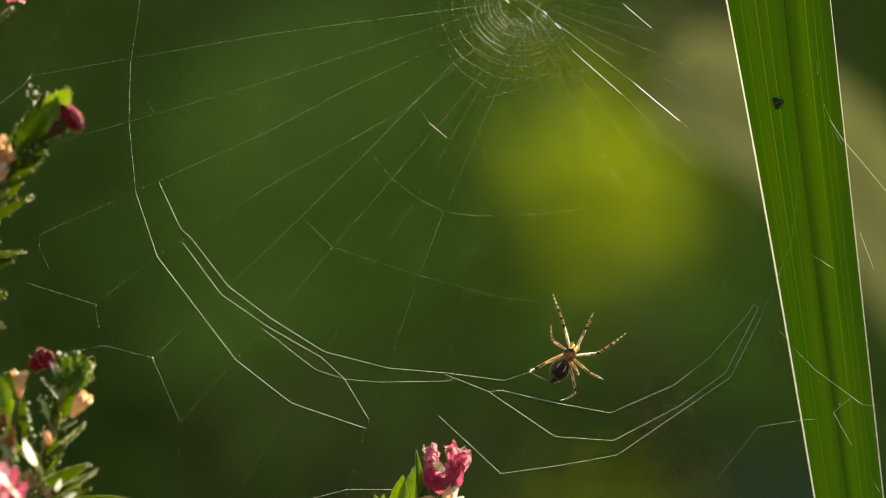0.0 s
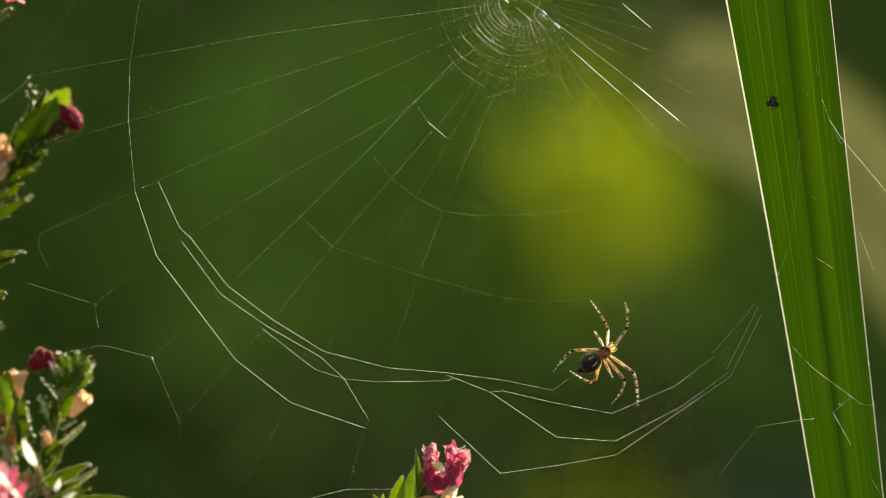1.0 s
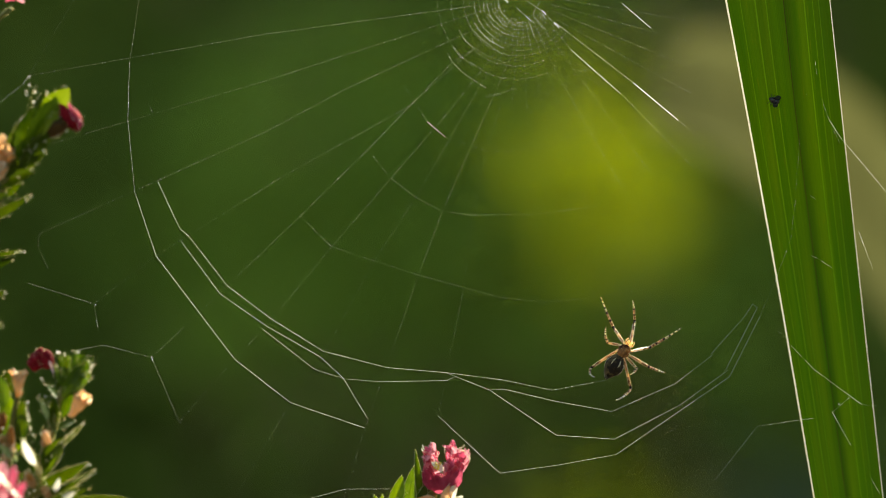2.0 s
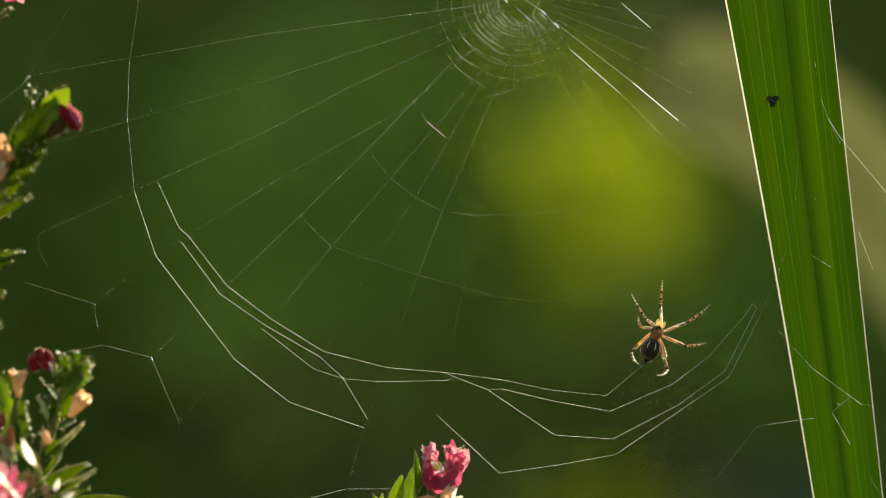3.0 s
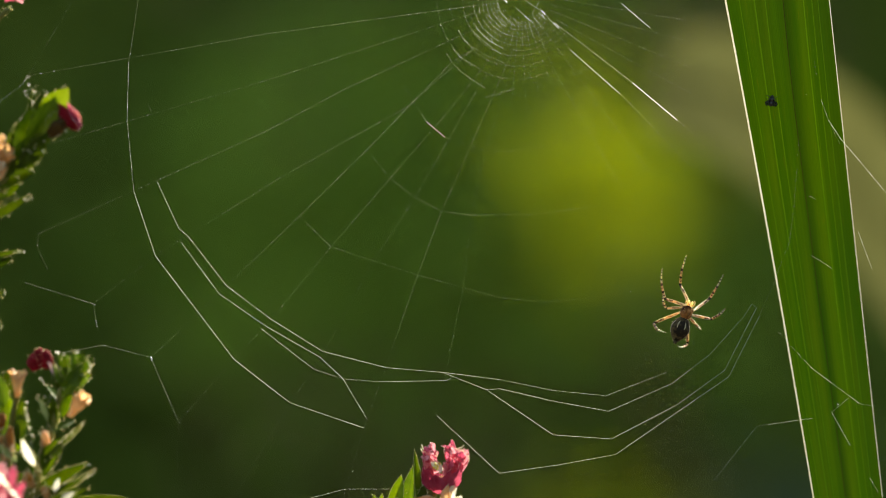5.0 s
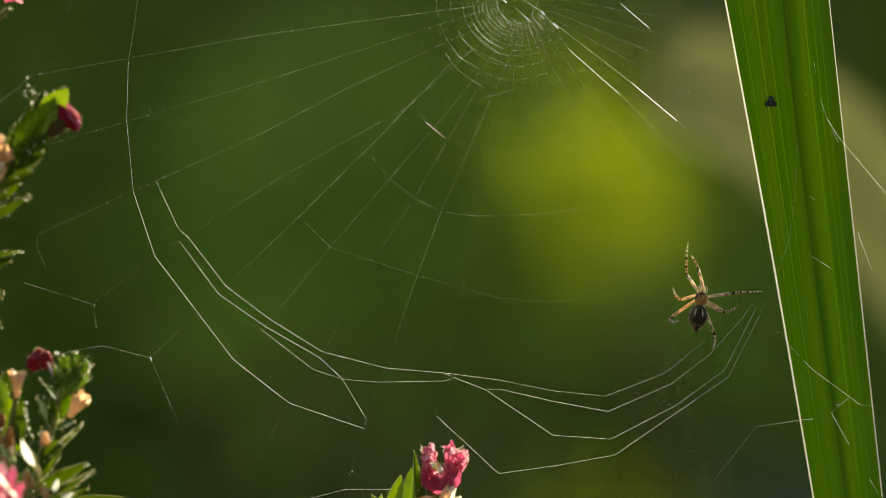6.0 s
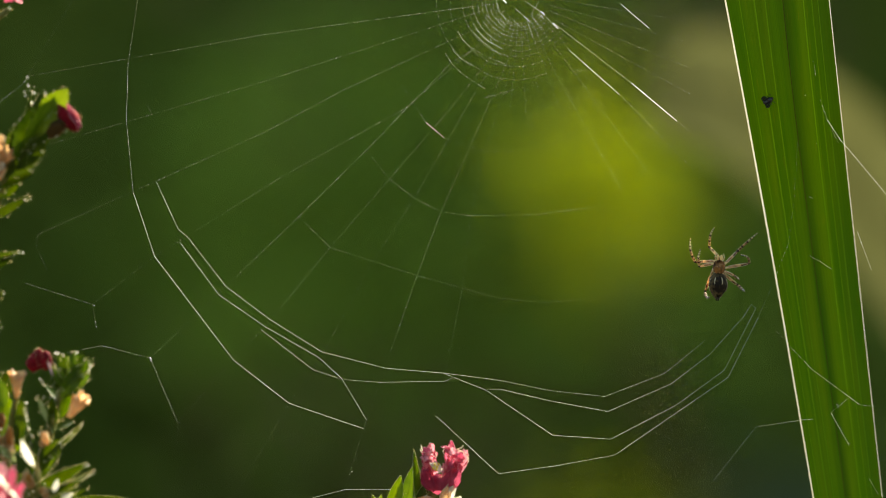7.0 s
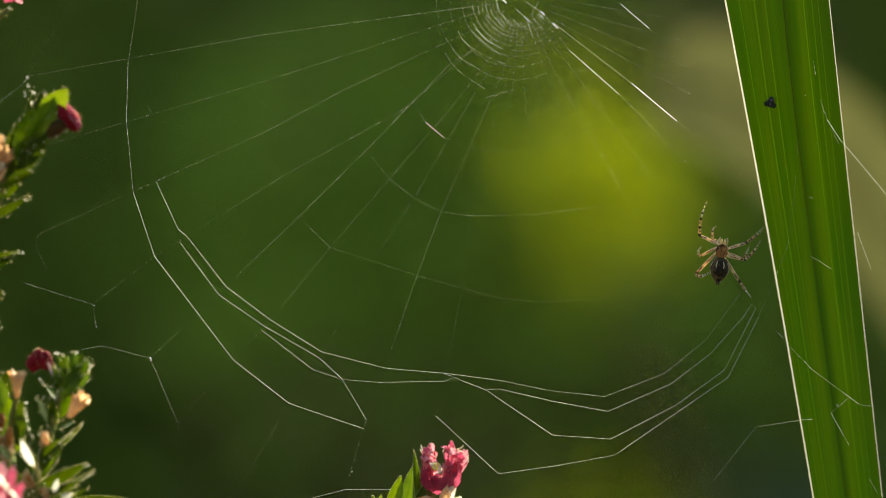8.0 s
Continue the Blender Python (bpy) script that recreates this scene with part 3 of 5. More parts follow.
for n, (r, gap, *pts) in enumerate(((0.42, 3, (1467, 212), (1490, 247)), (0.5, 5, (1520, 410), (1528, 432)), (0.34, 4, (1473, 730), (1505, 787)), (0.3, 5, (1439, 653), (1524, 716)), (0.7, 2, (1483, 715), (1488, 718)), (0.5, 3, (1426, 167), (1429, 168)), (0.4, 3, (1446, 252), (1448, 253)), (0.4, 3, (1442, 352), (1444, 353)))):
    beads("droplets", r, gap, 90 + n, *[(u, v, NEAR) for u, v in pts])

# outer turns of the spiral
def turn(r, *pts):
    return thread("spiral_thread", r, *pts, silk=FINE_SILK if r < 0.29 else SILK)


turn(0.28, (246, -10), (236, 60))
turn(0.28, (236, 60), (228, 110))
turn(0.29, (228, 110), (225, 212), (237, 339))
beads("droplets", 0.42, 4, 71, (228, 112), (225, 212))
beads("droplets", 0.36, 9, 72, (236, 60), (228, 112))
beads("droplets", 0.36, 9, 73, (225, 212), (237, 339))
turn(0.6, (237, 339), (275, 453), (414, 636))
turn(0.66, (414, 636), (513, 713), (645, 758))
turn(0.45, (320, 428), (388, 520))
turn(0.52, (388, 520), (470, 577), (566, 632), (607, 670), (650, 742))
turn(0.44, (463, 582), (556, 654))
turn(0.3, (556, 654), (609, 671), (672, 676))
turn(0.5, (672, 676), (790, 674), (802, 668))
SAGGING = [turn(0.55, (786, 660), (862, 690), (980, 770), (1083, 777), (1200, 716), (1284, 655))]
SAGGING.append(turn(0.52, (862, 690), (886, 688), (975, 709), (1078, 728), (1190, 679), (1258, 627)))
turn(0.55, (774, 736), (884, 838), (985, 824), (1090, 805), (1291, 667))
turn(0.5, (278, 321), (317, 405), (333, 418), (401, 506), (478, 564), (571, 622), (684, 651), (790, 660), (890, 673))
turn(0.27, (530, 382), (586, 437))
turn(0.14, (586, 437), (740, 487), (885, 527), (965, 535), (1045, 528), (1118, 515))
turn(0.16, (650, 265), (690, 315), (735, 350), (782, 374), (835, 381), (950, 379), (1058, 365))
turn(0.5, (755, 215), (788, 243))
turn(0.13, (788, 243), (860, 267), (900, 268), (975, 258), (1010, 239))
turn(0.16, (713, 150), (755, 215))
thread("spiral_thread", 0.19, (44, 500), (165, 538))
turn(0.22, (165, 538), (172, 580))
thread("spiral_thread", 0.2, (110, 625), (182, 611), (267, 633))
thread("spiral_thread", 0.15, (267, 633), (316, 747))
turn(0.2, (68, 414), (66, 438), (85, 478))
turn(0.22, (260, 181), (270, 201))
turn(0.09, (316, 747), (314, 830))
for pts in (((1284, 655), (1340, 545)), ((1258, 627), (1318, 560), (1332, 538), (1340, 545)), ((1291, 667), (1345, 560))):
    thread("spiral_thread", 0.48, *pts)
# glints laid on as thicker stretches of bright silk
for r, *pts in ((0.95, (1010, 88), (1055, 128), (1098, 166)), (2.0, (1120, 146), (1200, 213)), (1.1, (1101, 6), (1151, 49)), (0.8, (983, 40), (990, 48)), (0.62, (470, 680), (513, 713)), (0.7, (566, 632), (607, 670)), (0.5, (444, 559), (470, 577)), (0.4, (226, 180), (225, 212))):
    thread("glinting_thread", r, *pts, label="sun glint put in as a thicker, whiter stretch of thread", silk=GLINT)
thread("glinting_thread", 1.5, (756, 216), (788, 243), label="rosy sun glint put in as a thicker stretch of thread", silk=ROSY)
beads("droplets", 1.2, 2, 3, (267, 632), (269, 640))
beads("droplets", 0.8, 3, 4, (66, 434), (67, 438))
beads("droplets", 0.5, 6, 5, (166, 545), (172, 580))
for n, (u, v) in enumerate(((267, 633), (182, 611), (165, 538), (316, 747), (672, 676), (886, 688), (622, 833), (680, 866), (469, 577), (795, 619), (1172, 474), (1115, 515))):
    beads("droplets", 0.65, 2, n, (u, v), (u + 3, v + 2))


HUB = (922, 0)
SPOKES = (7, 14, 21.6, 28.7, 37.2, 43.2, 53.2, 61.7, 70, 78.5, 87, 95, 102.9, 110.5, 119.4, 127.6, 135.7, 143.5, 153, 162.5, 172.4,
          182, 193, 204, 216, 229, 243, 257, 270, 283, 297, 312, 327, 341, 353)


def round_hub(r, ang, wobble=0.0):
    return (HUB[0] + (r + wobble) * math.cos(radians(ang)), HUB[1] + (r + wobble) * math.sin(radians(ang)))


def hub():
    """The close inner spiral, strung from spoke to spoke with a droplet at each crossing, and the untidy silk round the open middle."""
    rng = random.Random(11)
    for ang in (70, 78.5, 87, 95):
        thread("radial_thread", 0.07, round_hub(46, ang), round_hub(200, ang), silk=FINE_SILK)
        beads("droplets", 0.34, 26, int(ang), round_hub(60, ang), round_hub(190, ang))
    for n, r0 in enumerate((41, 47, 53, 59.5, 66, 73, 81.5, 90.5, 100, 117, 140)):
        bm = bmesh.new()
        reach = (30, 350) if r0 < 110 else (66, 196)
        for a, b in zip(SPOKES, SPOKES[1:] + (367,)):
            if not reach[0] < a < reach[1] or rng.random() < 0.07:
                continue
            slack = 0.06 * r0 * math.cos(radians(a - 180)) if r0 > 110 else 0.03 * r0 * math.cos(radians(a - 200))
            p, q = round_hub(r0 + slack, a, rng.uniform(-1, 1)), round_hub(r0 + slack, b, rng.uniform(-1, 1))
            ends = [at(*p), at(*q)]
            bright = 104 < a < 172 and 50 < r0 < 110 and rng.random() < 0.55
            r = rng.uniform(0.16, 0.26) if bright else rng.uniform(0.6, 0.9)
            tube(bm, [ends[0], ends[0].lerp(ends[1], 0.5), ends[1]], UNIT * r, 4, index=None if bright else lambda i: 1)
            d = UNIT * (rng.uniform(0.5, 0.72) if r0 < 62 or 95 < a < 160 or rng.random() < 0.3 else rng.uniform(0.32, 0.46))
            ball(bm, ends[0], (d, d, d), 4, 5, 2)
            if rng.random() < 0.3:
                d *= 0.7
                ball(bm, ends[0].lerp(ends[1], rng.uniform(0.3, 0.7)), (d, d, d), 4, 5, 2)
        part("hub_spiral", bm, (SILK, FINE_SILK, GLINT), web)
    for r, *pts in ((0.42, (838, 55), (857, 73), (882, 91)), (0.5, (843, 50), (872, 76)), (0.5, (820, 68), (833, 81)), (0.3, (833, 81), (861, 98), (895, 112)), (0.5, (862, 25), (871, 33)),
                    (0.44, (802, 112), (819, 129)), (0.36, (819, 129), (840, 143), (860, 156)), (0.34, (790, 93), (802, 112)), (0.3, (801, 84), (813, 100), (851, 122)), (0.3, (812, 53), (820, 68)),
                    (0.3, (880, -3), (884, 12), (887, 23), (893, 27), (897, 35), (908, 43)), (0.4, (955, 2), (951, 10), (947, 15), (943, 24), (945, 28)), (0.42, (930, 0), (952, 15), (963, 22)),
                    (0.36, (913, 13), (930, 28)), (0.3, (943, 28), (965, 52)), (0.3, (967, 27), (981, 43)), (0.28, (908, 32), (923, 47)), (0.26, (905, 45), (925, 38)), (0.34, (955, 23), (962, 32)),
                    (0.24, (905, 58), (909, 66)), (0.24, (918, 60), (924, 70)), (0.24, (927, 62), (931, 68)), (0.28, (937, 43), (945, 66)), (0.26, (880, 30), (898, 44)), (0.26, (884, 38), (894, 48))):
        thread("hub_spiral", r * (1.1 if pts[0][1] < 46 else 0.72 if pts[0][1] < 80 else 0.52), *pts)
    bm = bmesh.new()
    for (u0, v0), (u1, v1), k in (((930, 28), (940, 38), 1.0), ((890, -3), (898, 4), 1.5), ((960, 19), (965, 25), 1.5), ((980, 40), (989, 49), 1.2), ((960, 25), (964, 32), 0.8), ((870, 68), (873, 76), 0.6)):
        for i in range(9):
            d = UNIT * k * rng.uniform(0.5, 0.95)
            x = i / 8
            ball(bm, at(u0 + (u1 - u0) * x + rng.uniform(-0.5, 0.5) * k, v0 + (v1 - v0) * x + rng.uniform(-0.5, 0.5) * k), (d, d, d), 4, 6)
    for _ in range(34):
        d = UNIT * rng.uniform(0.28, 0.55)
        ball(bm, at(*round_hub(rng.uniform(30, 52), rng.uniform(20, 165))), (d, d, d), 4, 5)
    part("hub_tangle", bm, GLINT, web, "untidy white silk tuft at the hub")
    for pts in (((860, 172), (885, 165), (912, 157)), ((1025, 126), (1042, 121))):
        for k in (-1.6, -0.5, 0.6, 1.5):
            beads("silk_fluff", 0.24, 6, 7 + int(9 * k), *[(u + 2 * k, v + k) for u, v in pts])
        thread("spiral_thread", 0.26, *pts, silk=FINE_SILK)


hub()


# ---- flowering stems ----
PLANT = random.Random(21)
NEARER = [0.0]


def spot(u, v, depth=0.0):
    """A place on the plant now being built, which stands NEARER metres in front of the web."""
    return at(u, v, depth - NEARER[0])


def leaf(parent, u0, v0, u1, v1, width, d0=0.0, d1=0.0, material=LEAF, turn=0.0, bend=0.15, fold=0.3, hairs=26, teeth=0.08, name="leaf", label="", widest=0.45, rim=0.0):
    """A leaf from base to tip; turn rolls its face away from the eye, in degrees."""
    a, b = spot(u0, v0, d0), spot(u1, v1, d1)
    way = b - a
    m = aim(a, way, (0, -1, 0.0)) @ pose(0, 0, 0, 0, 0, turn)
    bm = leaf_mesh(bmesh.new(), m, way.length, width * UNIT, bend, fold, teeth, hairs, PLANT, 11, widest=widest, rim=rim * UNIT)
    return part(name, bm, (material, HAIR), parent, label)


def stem(parent, points, r0, r1, material=STEM, name="stem"):
    line = smooth_line([spot(*p) for p in points], 5)
    bm = bmesh.new()
    tube(bm, line, [UNIT * (r0 + (r1 - r0) * i / (len(line) - 1)) * (1 + 0.1 * noise.noise(p * 300)) for i, p in enumerate(line)], 8)
    for _ in range(int(12 * len(points))):
        p = PLANT.choice(line[len(line) // 2:])
        out = Vector((PLANT.uniform(-1, 1), PLANT.uniform(-1, 1), PLANT.uniform(-0.3, 0.8))).normalized()
        q = p + out * UNIT * r1
        tube(bm, [q, q + out * PLANT.uniform(0.0005, 0.0012)], [0.00005, 0.00001], 3, index=lambda i: 1)
    return part(name, bm, (material, HAIR), parent)


def edge_glints(parent, depth, girth, *places):
    """Pale caps, thin and cupped, along the edge of a leaf, put in for the sun glints on its hairs."""
    bm = bmesh.new()
    for u, v in places:
        k, c = girth * UNIT * PLANT.uniform(0.9, 1.75), spot(u, v, depth)
        rings = [[bm.verts.new(c + Vector((r * k * math.cos(a), d * k, r * k * math.sin(a)))) for a in (2 * math.pi * i / 9 for i in range(9))] for r, d in ((1.0, 0.0), (0.75, -0.5), (0.3, -0.8))]
        for lo, hi in zip(rings, rings[1:]):
            for i in range(9):
                bm.faces.new((lo[i], lo[(i + 1) % 9], hi[(i + 1) % 9], hi[i]))
        bm.faces.new(rings[-1])
    tagged(part("glint_caps", bm, GLINT_CAP, parent, "pale cupped caps put in for sun glints on hairs"), kind="stuff")


def bud(parent, u0, v0, u1, v1, girth, depth=0.0, material=WINE, name="bud", label="", lips=5, hairs=40, mouth=False):
    """A ribbed closed bud from base to a lobed mouth."""
    a, b = spot(u0, v0, depth), spot(u1, v1, depth - 0.001)
    m = aim(a, b - a)
    ln = (b - a).length
    bm = bmesh.new()
    rings, sides = 12, 15
    rows = []
    for i in range(rings + 1):
        s = i / rings
        g = girth * UNIT * (0.32 + 0.85 * s ** 1.3) if mouth else girth * UNIT * (0.35 + 0.65 * math.sin(math.pi * min(1, 0.12 + s * 0.8)) ** 0.8) * (1 if s < 0.7 else max(0.12, math.sqrt(1 - ((s - 0.7) / 0.31) ** 2)))
        rows.append([bm.verts.new(m @ Vector((g * (1 + 0.1 * math.cos(lips * w)) * math.cos(w), g * (1 + 0.1 * math.cos(lips * w)) * math.sin(w), ln * (s + (0.14 * math.cos(lips * w) if i == rings and mouth else 0)))))
                     for w in (2 * math.pi * k / sides for k in range(sides))])
    for i in range(rings):
        for k in range(sides):
            bm.faces.new((rows[i][k], rows[i][(k + 1) % sides], rows[i + 1][(k + 1) % sides], rows[i + 1][k]))
    for v in [v for row in rows for v in row]:
        v.co += noise.noise_vector(v.co * 900) * girth * UNIT * 0.16
    bm.faces.new(rows[0][::-1])
    bm.faces.new(rows[-1])
    bmesh.ops.recalc_face_normals(bm, faces=bm.faces)
    for _ in range(hairs):
        v = PLANT.choice(PLANT.choice(rows))
        c = m @ Vector((0, 0, (m.inverted() @ v.co).z))
        out = (v.co - c).normalized()
        tube(bm, [v.co, v.co + out * PLANT.uniform(0.0004, 0.0009)], [0.00005, 0.00001], 3, index=lambda i: 1)
    return part(name, bm, (material, HAIR), parent, label)


def trumpet(parent, u0, v0, u1, v1, girth, mouth, depth, material, label, seed, forward=1.35):
    """A small tubular flower: ribbed tube, then five flaring petals round the mouth."""
    tube_part = bud(parent, u0, v0, u1, v1, girth, depth, material, "flower", label, hairs=12, mouth=True)
    a, b = spot(u0, v0, depth), spot(u1, v1, depth - 0.001)
    m = aim(b, b - a)
    for k in range(5):
        w = 2 * math.pi * (k + 0.3) / 5
        way = m.to_3x3() @ Vector((math.cos(w), math.sin(w), forward))
        bm = petal_mesh(bmesh.new(), aim(b - (b - a).normalized() * mouth * 0.2 * UNIT, way, m.to_3x3() @ Vector((0, 0, 1))), mouth * UNIT, mouth * 0.46 * UNIT, -0.12, 0.16, seed + k, 6, 6, 0.55)
        part("petal", bm, material, tube_part)
    return tube_part


def ruffled_flower(parent, u, v, depth, size, face, seed, count=7, materials=(PINK, ROSE)):
    """A crumpled open flower whose petals spread round the way it faces, with a pale throat and yellow stamens."""
    rng = random.Random(seed)
    c = spot(u, v, depth)
    m = aim(c, face, (0, 0, 1))
    bm = ball(bmesh.new(), c, (size * 0.14 * UNIT,) * 3, 8, 10)
    core = part("flower", bm, CREAM, parent, "crumpled pink flower with a pale yellow throat")
    for k in range(count):
        w = 2 * math.pi * k / count + rng.uniform(-0.2, 0.2)
        flat = rng.uniform(0.1, 0.7)
        way = m.to_3x3() @ Vector((math.cos(w), math.sin(w), flat))
        ln = size * rng.uniform(0.75, 1.05) * UNIT
        bm = petal_mesh(bmesh.new(), aim(c, way, m.to_3x3() @ Vector((0, 0, 1))), ln, ln * rng.uniform(0.42, 0.6), 0.35, 0.34, seed * 9 + k, 9, 10)
        part("petal", bm, materials[1] if rng.random() < 0.35 else materials[0], core)
    for k in range(6):
        w = rng.uniform(0, 6.28)
        tip = c + m.to_3x3() @ Vector((math.cos(w) * 0.16, math.sin(w) * 0.16, 0.42)) * size * UNIT
        bm = tube(bmesh.new(), [c, c.lerp(tip, 0.6) + Vector((0, 0, 0.0002)), tip], [0.00012, 0.0001, 0.00008], 5)
        ball(bm, tip, (0.00035, 0.00035, 0.00025), 5, 7)
        part("stamen", bm, YOLK, core)
    return core


def side_leaves(parent, points, count, seed, reach, behind):
    """Pairs of narrow leaves up a stem, set crosswise, standing a little behind it."""
    rng = random.Random(seed)
    line = smooth_line([Vector((u, v, 0)) for u, v in points], 8)
    for i in range(count):
        k = int((i + 0.5) / count * (len(line) - 2))
        p, d = line[k], (line[k + 1] - line[k]).normalized()
        swing = radians(rng.uniform(28, 62)) * (1 if i % 2 else -1)
        w = Vector((d.x * math.cos(swing) - d.y * math.sin(swing), d.x * math.sin(swing) + d.y * math.cos(swing), 0)) * reach * rng.uniform(0.7, 1.1)
        leaf(parent, p.x, p.y, p.x + w.x, p.y + w.y, rng.uniform(4.5, 8), behind, behind + rng.uniform(-0.004, 0.006), LEAF, rng.uniform(-60, 60), rng.uniform(0.05, 0.2), 0.35, 26)


def sprig_high():
    """The upper stem at the side, with a lime calyx, a wine-red bud and hairy leaves."""
    NEARER[0] = 0.046
    base = spot(-150, 441, 0.03)
    base.z = 0
    ob = thing("flowering_stem", "hairy green stem with a wine-red bud and a lime leaf", "flowering plant", base, "flowering stems")
    k = (EYE_Z / UNIT) + 441
    stem(ob, [(-150, k - 20, 0.02), (-120, 1500, 0.02), (-60, 700, 0.01), (-22, 430, 0.004), (8, 315, 0.002), (42, 250, 0), (80, 222, 0)], 16, 6, STEM)
    stem(ob, [(-30, 450, 0.006), (-55, 200, 0.008), (-20, 60, 0.008), (18, 14, 0.006)], 6, 4, STEM)
    # one big leaf: lit tip in LIME, shaded rest in darker greens
    leaf(ob, 72, 214, 122, 157, 21, 0, -0.002, LIME, 10, 0.1, 0.2, 30, label="lime leaf, the big leaf's lit tip put into colour")
    leaf(ob, 80, 205, 104, 158, 13, 0.001, 0.001, LIME, -25, 0.05, 0.3, 20, label="lime leaf, the big leaf's lit tip put into colour")
    leaf(ob, 86, 200, 100, 214, 10, -0.002, -0.003, LIME, 0, 0.3, 0.2, 8, label="lime leaf, the big leaf's lit tip put into colour")
    bud(ob, 70, 236, 118, 216, 17, 0, BARK, "calyx", "brown-green hairy calyx", hairs=40)
    bud(ob, 103, 186, 141, 229, 16, 0.001, WINE, "bud", "wine-red closed bud, its lit rim put in as a pink strip", lips=5, hairs=90)
    # lit right edge of the bud, put in as a pink strip
    petal = petal_mesh(bmesh.new(), aim(spot(118, 184, -0.003), spot(147, 229, -0.003) - spot(118, 184, -0.003), (0.4, -1, 0.3)), 46 * UNIT, 5 * UNIT, 0.15, 0.2, 3, crumple=0.16, rim=UNIT * 0.6)
    part("petal", petal, (MAGENTA, BLUSH), ob, "pink strip put in for the bud's sunlit edge")
    leaf(ob, 48, 266, 104, 172, 24, -0.002, -0.003, MID, 35, 0.1, 0.25, 12, 0.25)
    leaf(ob, 32, 284, 66, 190, 22, -0.003, -0.003, GREEN, 25, 0.15, 0.3, 10, 0.25)
    leaf(ob, 62, 244, 96, 206, 6, -0.0035, -0.004, LIME, 20, 0.1, 0.25, 4)
    leaf(ob, 30, 300, 92, 226, 18, -0.002, -0.004, LEAF, 40, 0.12, 0.3, 30)
    leaf(ob, 18, 300, 66, 186, 24, 0.002, 0.004, LEAF, 30, 0.1, 0.3, 44)
    leaf(ob, 25, 300, 30, 214, 18, 0.002, 0.002, LEAF, -20, 0.1, 0.3, 44)
    leaf(ob, 40, 250, 52, 150, 6, 0.002, 0.0, LEAF, 60, -0.08, 0.3, 60)
    leaf(ob, 45, 235, 82, 160, 12, 0.003, 0.004, LEAF, 40, 0.1, 0.3, 40)
    leaf(ob, 5, 312, 82, 268, 13, 0, -0.002, LEAF, 15, 0.12, 0.3, 30)
    leaf(ob, -30, 335, 58, 300, 15, 0.002, 0.0, LEAF, -30, 0.12, 0.3, 20)
    leaf(ob, -35, 392, 56, 351, 9, 0, 0.0, LEAF, 35, 0.12, 0.3, 46)
    leaf(ob, -40, 366, 14, 342, 9, 0, -0.001, LEAF, -10, 0.12, 0.3, 14)
    leaf(ob, -50, 450, 42, 446, 10, 0, 0.001, LEAF, 65, 0.03, 0.3, 46)
    leaf(ob, -50, 480, 27, 458, 10, 0, -0.001, LEAF, 45, 0.08, 0.3, 40)
    leaf(ob, -60, 545, 9, 519, 10, 0.002, 0.001, LEAF, 40, 0.1, 0.3, 46)
    leaf(ob, -60, 600, 5, 579, 10, 0.002, 0.001, LEAF, 30, 0.1, 0.3, 46)
    for n, (u, v, du, dv) in enumerate(((58, 262, 14, -6), (54, 268, 12, 6), (62, 256, 8, -12), (52, 274, 6, 8), (50, 262, -4, -6))):
        bud(ob, u - 6, v + 4, u + du * 0.5, v + dv * 0.5, 5, -0.001, TAN, "bud", "tiny tan bud", hairs=6)
    side_leaves(ob, [(-40, 500), (-10, 380), (30, 270), (70, 225)], 8, 5, 42, 0.005)
    edge_glints(ob, -0.002, 1.0, (50, 136), (51, 150), (45, 161), (46, 168), (62, 163), (82, 163), (58, 180), (36, 211))
    edge_glints(ob, -0.004, 1.0, (117, 232), (101, 240), (79, 250), (76, 267), (57, 247), (60, 262), (54, 270), (50, 266), (63, 256))
    edge_glints(ob, -0.002, 0.9, (56, 351), (50, 353), (44, 352), (42, 446), (34, 446), (26, 447), (9, 519), (4, 579))
    for n, (u0, v0, u1, v1, w) in enumerate(((-24, 296, 4, 236, 11), (-14, 316, 12, 262, 9), (-20, 330, 10, 298, 8))):
        bm = petal_mesh(bmesh.new(), aim(spot(u0, v0, -0.003), spot(u1, v1, -0.004) - spot(u0, v0, -0.003), (0.3, -1, 0.3)), math.dist((u0, v0), (u1, v1)) * UNIT, w * UNIT, 0.3, 0.2, 400 + n, crumple=0.2)
        part("petal", bm, PEACH, ob, "faded peach petal")
    trumpet(ob, -14, 305, 2, 276, 12, 40, 0, PEACH, "faded peach tubular flower", 31)
    bud(ob, -12, 306, 8, 286, 8, -0.002, CREAM, "bud", "pale cream bud", hairs=6)
    ruffled_flower(ob, 28, -27, 0.006, 32, (0.3, -1, -0.2), 5, 6)


